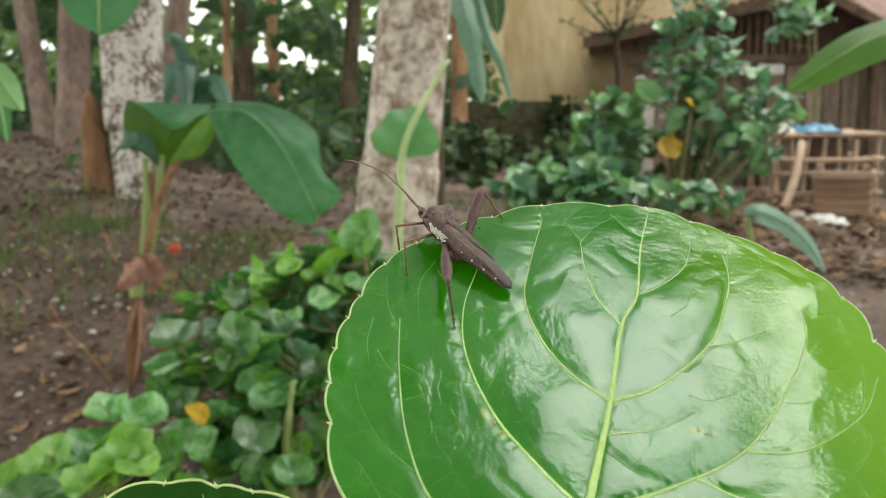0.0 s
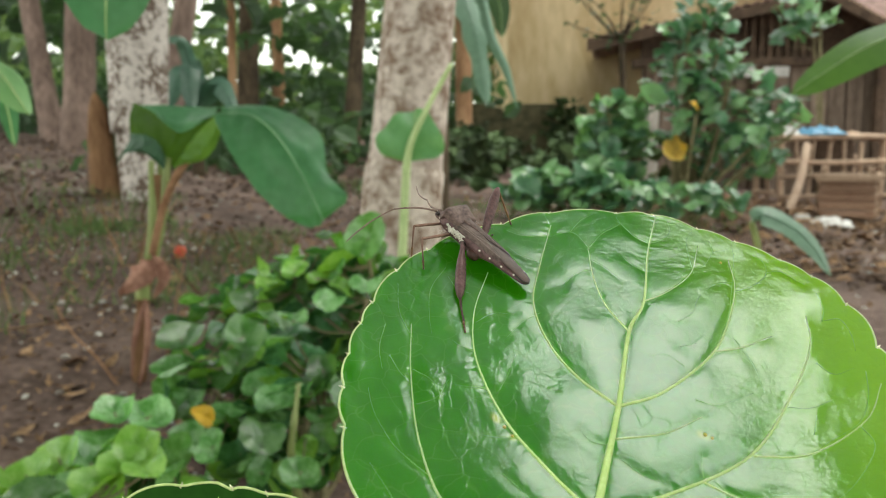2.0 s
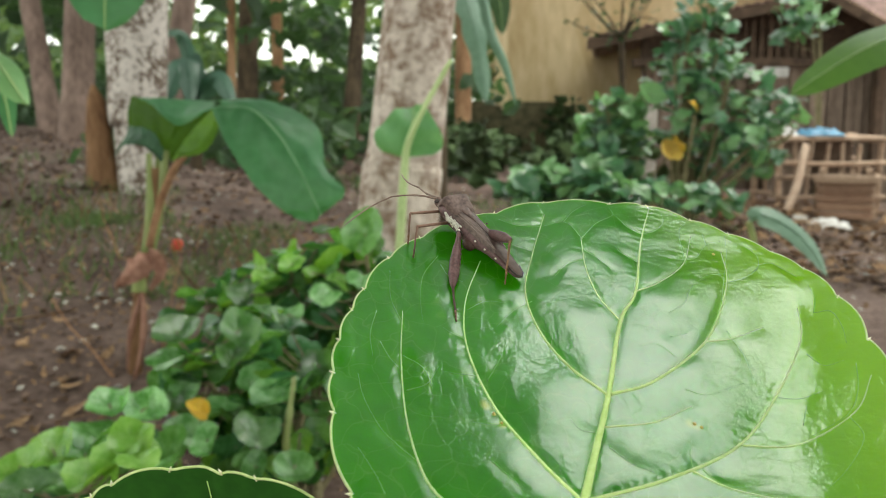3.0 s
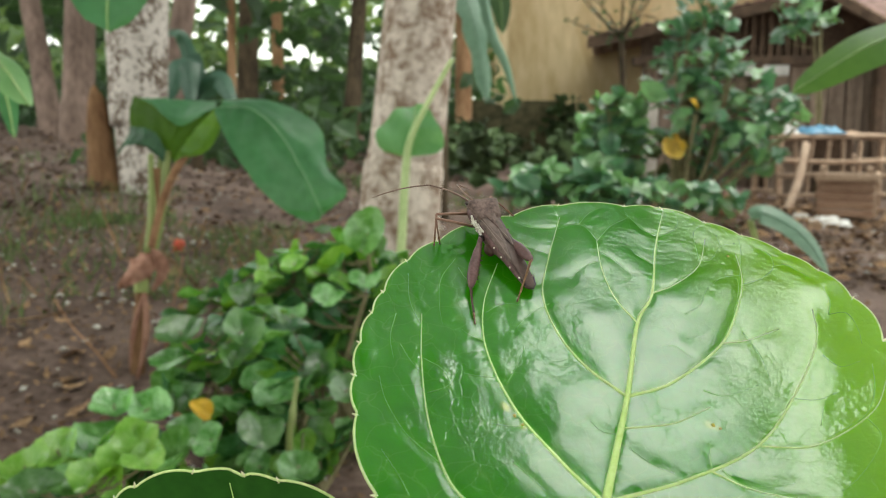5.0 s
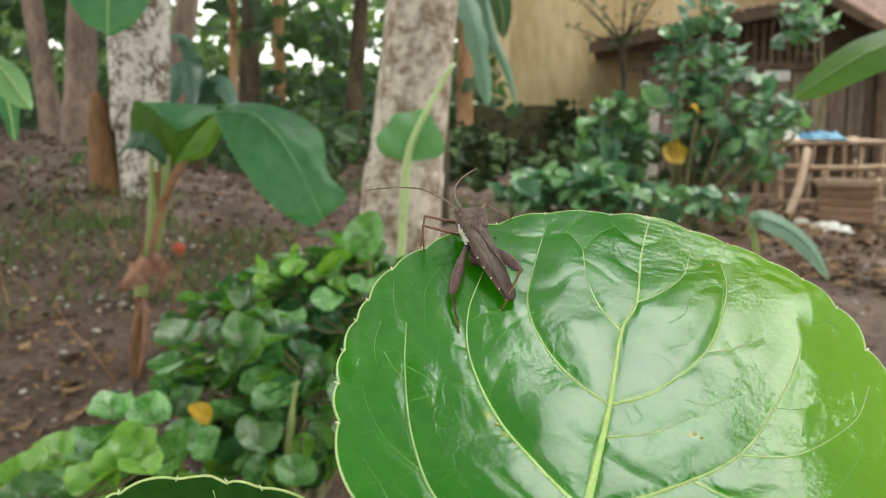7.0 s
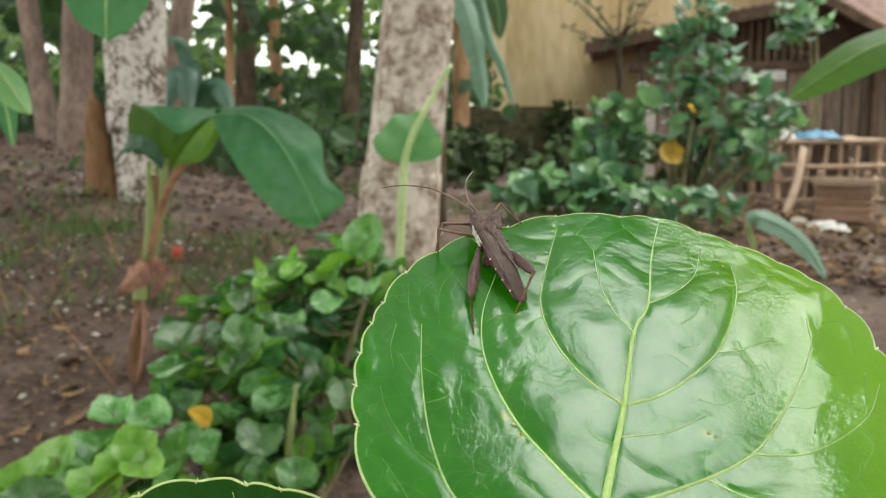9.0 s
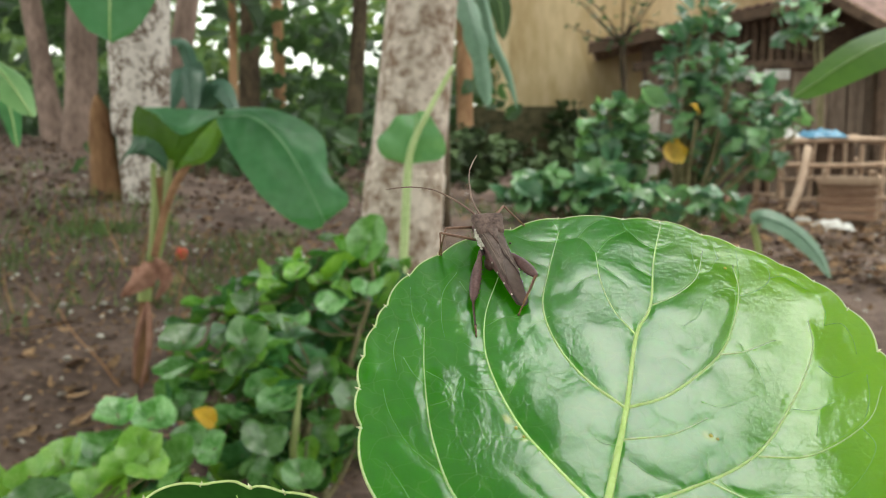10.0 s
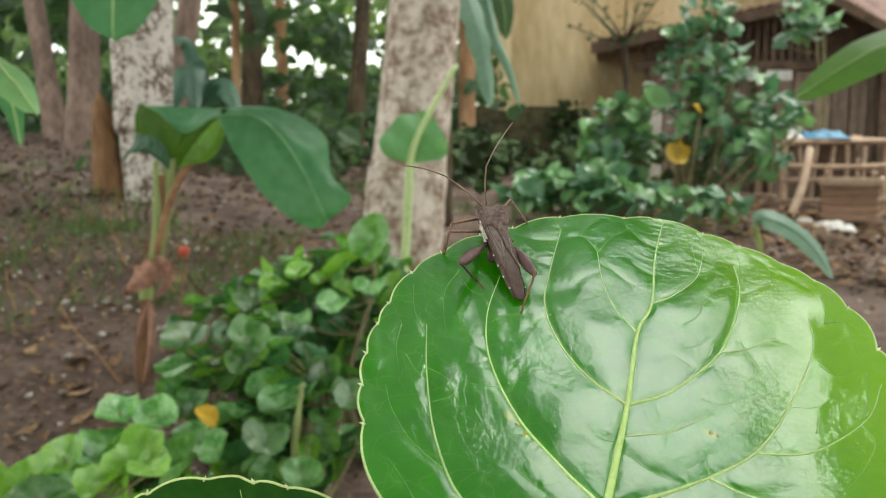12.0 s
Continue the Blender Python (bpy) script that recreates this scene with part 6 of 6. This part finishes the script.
            for a, b, r in ((y0, y0 + (t - y0) * 0.45, 0.24), (y0 + (t - y0) * 0.45, y0 + (t - y0) * 0.7, 0.2), (y0 + (t - y0) * 0.7, t + 0.2, 0.2)):
                foot.tube([(0, a * MM, 0), (0, (a + b) / 2 * MM, 0.05 * MM), (0, b * MM, 0)], [r * 0.7 * MM, r * MM, r * 0.75 * MM], 8)
            foot_ob = part("foot", foot, BUG_TIBIA, leg)
            LEGS[side, kind] = (leg, shin_ob, foot_ob, sign, f, t)
        base = part("antenna", rod([(0, 0.3, 0), (0.6, 0.22, -0.15), (2.6, 0.21, -0.5), (4.6, 0.21, -0.62), (5.1, 0.25, -0.62), (5.6, 0.19, -0.6), (7.8, 0.17, -0.38), (9.9, 0.17, 0)], 9), BUG_FEELER, thing)
        tip = part("antenna_tip", rod([(0, 0.17, 0), (0.5, 0.16, -0.15), (3, 0.15, -0.6), (5.5, 0.14, -0.78), (6, 0.16, -0.78), (9.3, 0.15, -0.5), (11, 0.12, -0.2), (12.1, 0.06, 0)], 9), BUG_FEELER, base)
        ANTENNAE[side] = (base, tip, sign)
    return thing


BUG_THING = bug()
# body on the leaf: seconds, x, y in millimetres, heading in degrees, raise of the head; and its lean to the right
LEAN = [(0, 20.9), (0.5, 19.8), (1, 20.4), (1.5, 20.5), (2, 19.7), (2.5, 18.6), (3, 19.1), (5, 13.1), (5.5, 10.8), (6, 13.1), (6.5, 11.1), (7, 11.6), (9, 10.4), (9.5, 9.3), (10, 10.3), (10.5, 8.7), (11, 10.2), (11.5, 9.7), (12, 8.4)]
BODY = [(0, -24.3, 33.7, 128.8, 5), (0.5, -23.7, 34.2, 129, 4.8), (1, -22.9, 35.4, 128.4, 3.7), (1.5, -22.4, 35.5, 127.4, 4.1), (2, -22.5, 36.1, 129.6, 3.7), (2.5, -22.2, 35.7, 128.9, 6.1), (3, -21.8, 35.5, 127, 5.2), (5, -20.9, 34.5, 114.2, 5.6), (5.5, -21, 34.5, 115.5, 7.8), (6, -20.9, 33.8, 113.3, 5.6), (6.5, -21.1, 33.9, 110.2, 6.4), (7, -21.1, 34, 109.6, 5.4), (9, -21, 34.3, 106.6, 5.6), (9.5, -20.9, 34.3, 108, 6.6), (10, -21.1, 34.2, 106.3, 5.9), (10.5, -21, 34.2, 108.5, 7.4), (11, -21.4, 35.2, 105.4, 6.7), (11.5, -20.9, 35.5, 105.8, 6.4), (12, -20.8, 35.8, 102, 8)]
# antennae in the bug's space: seconds, way of the base half, way of the tip half
LEFT_WAYS = [(0, -0.43, 0.81, 0.39, 0.02, 0.95, -0.3), (0.5, -0.49, 0.87, -0.03, -0.3, 0.72, -0.63), (1, -0.32, 0.85, -0.43, -0.69, 0.26, -0.67), (1.5, -0.4, 0.86, -0.31, -0.7, 0.38, -0.6), (2, -0.31, 0.85, -0.42, -0.68, 0.22, -0.7), (2.5, -0.33, 0.83, -0.44, -0.71, 0.22, -0.67), (3, -0.36, 0.82, -0.45, -0.71, 0.2, -0.68), (5, -0.92, 0.24, 0.31, -0.75, 0.4, -0.52), (5.5, -0.52, 0.78, -0.34, -0.86, 0.11, -0.5), (6, -0.61, 0.76, -0.23, -0.9, 0.08, -0.43), (6.5, -0.96, 0.26, 0.14, -0.46, 0.41, -0.78), (7, -0.41, 0.9, -0.16, -0.91, 0.32, -0.25), (9, -0.78, 0.61, 0.16, -0.66, 0.59, -0.46), (9.5, -0.77, 0.61, 0.17, -0.62, 0.62, -0.48), (10, -0.76, 0.62, 0.19, -0.6, 0.63, -0.5), (10.5, -0.84, 0.25, 0.48, -0.64, 0.64, -0.42), (11, -0.84, 0.42, 0.34, -0.63, 0.64, -0.45), (11.5, -0.8, 0.57, 0.2, -0.56, 0.72, -0.41), (12, -0.74, 0.59, 0.33, -0.58, 0.72, -0.38)]
RIGHT_WAYS = [(0, 0.41, 0.89, -0.2, 0.56, 0.82, -0.12), (0.5, 0.24, 0.91, -0.34, 0.41, 0.58, -0.7), (1, 0.12, 0.91, -0.41, 0.41, 0.43, -0.8), (1.5, 0.29, 0.9, -0.34, 0.37, 0.84, -0.38), (2, 0.52, 0.8, -0.29, 0.59, 0.78, -0.21), (2.5, 0.28, 0.87, -0.41, 0.35, 0.81, -0.48), (3, 0.33, 0.88, -0.35, 0.42, 0.85, -0.3), (5, 0.24, 0.91, -0.33, 0.72, 0.45, -0.53), (5.5, 0.2, 0.82, -0.53, 0.47, 0.31, -0.83), (6, 0.26, 0.93, -0.25, 0.78, 0.59, -0.19), (6.5, 0.35, 0.93, -0.06, 0.91, 0.4, 0.08), (7, 0.31, 0.93, -0.2, 0.79, 0.61, -0.06), (9, 0.2, 0.95, -0.25, 0.55, 0.8, -0.21), (9.5, 0.23, 0.95, -0.2, 0.53, 0.82, -0.2), (10, 0.17, 0.99, -0.02, 0.51, 0.86, -0.02), (10.5, 0.2, 0.97, 0.14, 0.51, 0.86, -0.01), (11, 0.14, 0.99, 0.05, 0.48, 0.87, 0.12), (11.5, 0.14, 0.92, 0.37, 0.57, 0.77, 0.29), (12, -0.21, 0.21, 0.95, 0.61, 0.68, 0.41)]
# feet on the leaf, in millimetres: seconds, x, y, lift
FEET = {
    ("left", "hind"): [(0, -27.6, 14.8, 0), (10.4, -27.7, 14.8, 0), (11, -26.1, 19.4, 0.3), (11.5, -25.4, 24.7, 0.3), (12, -25.2, 27.2, 0)],
    ("right", "hind"): [(0, -14.4, 45.5, 0), (2.1, -14.4, 46.0, 0), (2.5, -11.2, 39.4, 0.4), (3, -17.4, 23.8, 0.4), (5, -18.9, 20.2, 0), (12, -18.8, 20.0, 0)],
    ("left", "front"): [(0, -36.3, 36.6, 0), (2, -36, 36.9, 0), (3, -35.2, 36.9, 0), (5, -33.4, 37.2, 0), (6, -33.4, 37.0, 0), (7, -33.2, 38.7, 0.6), (9, -32.7, 38.9, 0), (12, -32.3, 38.6, 0)],
    ("left", "middle"): [(0, -35.3, 29.2, 0), (1.5, -34.8, 28.7, 0), (2, -33.9, 32.8, 0), (3, -34.4, 32.6, 0), (5, -32.2, 37.6, 0), (7, -32.6, 37.8, 0), (10, -32.2, 38.4, 0), (12, -32.0, 38.2, 0)],
    ("right", "front"): [(0, -22.5, 44.8, -1.5), (3, -20, 45.8, -1), (5, -15.8, 46.2, 0), (6, -13.1, 48.0, 0), (9, -13.4, 47.3, 0), (12, -13.0, 47.6, 0)],
    ("right", "middle"): [(0, -19.5, 42.5, 0), (3, -18.5, 42.5, 0), (5, -17.5, 41.5, 0), (12, -17, 41.5, 0)],
}
# the way in which each knee bends, in the bug's space
KNEES = {
    ("left", "hind"): [(0, -0.59, 0.04, 0.81), (0.5, -0.63, 0.12, 0.77), (1, -0.51, 0.63, -0.59), (1.5, 0.09, 0.34, -0.94), (2, -0.22, 0.54, -0.81), (2.5, -0.77, 0.64, -0.05), (3, -0.3, 0.55, -0.78), (5, -0.86, 0.51, -0.08), (5.5, -0.85, 0.51, 0.12), (6, -0.85, 0.41, 0.33), (6.5, -0.88, 0.39, 0.27), (7, -0.9, 0.41, 0.14), (9, -0.92, 0.39, 0.01), (9.5, -0.9, 0.41, 0.14), (10, -0.92, 0.38, 0.08), (10.5, -0.88, 0.38, 0.28), (11, -0.77, 0.18, 0.61), (11.5, -0.55, 0.03, 0.84), (12, -0.74, 0.06, 0.67)],
    ("right", "hind"): [(0, -0.28, 0.57, 0.77), (0.5, -0.27, 0.51, 0.82), (1, -0.26, 0.63, 0.73), (1.5, -0.29, 0.49, 0.82), (2, -0.23, 0.53, 0.82), (2.5, 0.47, 0.82, 0.32), (3, -0.06, -0.09, 0.99), (5, 0.27, -0.2, 0.94), (5.5, 0.33, -0.2, 0.92), (6, 0.27, -0.2, 0.94), (6.5, 0.36, -0.18, 0.91), (7, 0.42, -0.21, 0.88), (9, 0.44, -0.18, 0.88), (9.5, 0.49, -0.2, 0.85), (10, 0.45, -0.17, 0.88), (10.5, 0.6, -0.22, 0.77), (11, 0.46, -0.14, 0.88), (11.5, 0.56, -0.19, 0.8), (12, 0.53, -0.12, 0.84)],
    ("left", "front"): [(0, -0.79, 0.12, 0.6), (3, -0.7, 0.32, 0.63), (6, -0.51, 0.53, 0.68), (10, -0.51, 0.05, 0.86), (12, -0.52, 0.24, 0.82)],
    ("left", "middle"): [(0, -0.74, 0.22, 0.64), (3, -0.69, 0.18, 0.7), (6, -0.44, 0.23, 0.87), (12, -0.4, -0.05, 0.9)],
    ("right", "front"): [(0, 0.1, 0.9, 0), (6, 0.04, 1, 0.1), (10, -0.03, 0.89, 0.46), (12, 0.01, 0.93, 0.38)],
    ("right", "middle"): [(0, 0.2, 0.6, -0.6), (12, 0.2, 0.6, -0.6)],
}
HIPS = {"hind": (3.2, 1.6, 2.2), "middle": (2.3, 6.0, 2.2), "front": (1.8, 9.4, 2.6)}


def between(rows, t):
    """The row's values at t seconds, on straight lines between the rows."""
    return [float(np.interp(t, [r[0] for r in rows], [r[k] for r in rows])) for k in range(1, len(rows[0]))]


def along(place, way, top):
    """A pose at place whose y axis is way and whose z axis leans to top."""
    y = Vector(way).normalized()
    x = y.cross(Vector(top)).normalized()
    m = Matrix((x, y, x.cross(y))).transposed().to_4x4()
    m.translation = place
    return m


def body_pose(t):
    x, y, turn, lift = between(BODY, t)
    lean = between(LEAN, t)[0]
    return LEAF @ pose(x * MM, y * MM, 0.0002, 0, 0, turn - 90) @ Matrix.Translation((0, 0, 3 * MM)) @ pose(0, 0, 0, lift, lean, 0) @ Matrix.Translation((0, 0, -3 * MM))


def motions():
    """Keys of the bug's body, of its legs, whose feet hold the leaf, and of its antennae."""
    times = [0.5 * k for k in range(25)]
    walk(BUG_THING, [(t, body_pose(t)) for t in times])
    for key, (leg, shin, foot, sign, f, s) in LEGS.items():
        side, kind = key
        upper, lower = [], []
        for t in times:
            inv = body_pose(t).inverted()
            x, y, lift = between(FEET[key], t)
            goal = inv @ (LEAF @ Vector((x * MM, y * MM, leaf_height(x * MM, y * MM) + (lift + 0.2) * MM)))
            hx, hy, hz = HIPS[kind]
            hip = Vector((sign * hx, hy, hz)) * MM
            reach = goal - hip
            far = min(reach.length, (f + s) * MM * 0.995)
            way = reach.normalized()
            cos = ((f * MM) ** 2 + far ** 2 - (s * MM) ** 2) / (2 * f * MM * far)
            cos = max(-1, min(1, cos))
            hint = Vector(between(KNEES[key], t))
            bend = (hint - way * hint.dot(way)).normalized()
            knee = hip + f * MM * (way * cos + bend * math.sqrt(1 - cos * cos))
            a = along(hip, knee - hip, bend)
            b = along(knee, hip + way * far - knee, bend)
            upper.append((t, a))
            lower.append((t, a.inverted() @ b))
        walk(leg, upper)
        walk(shin, lower)
        walk(foot, lower)
    for side, rows in (("left", LEFT_WAYS), ("right", RIGHT_WAYS)):
        base, tip, sign = ANTENNAE[side]
        first, second = [], []
        for t in times:
            w = between(rows, t)
            a = along(Vector((sign * 0.6, 12.2, 3.7)) * MM, w[:3], w[3:])
            root = a @ Vector((0, 9.9 * MM, 0))
            b = along(root, w[3:], [-q for q in w[:3]])
            first.append((t, a))
            second.append((t, a.inverted() @ b))
        walk(base, first)
        walk(tip, second)


motions()
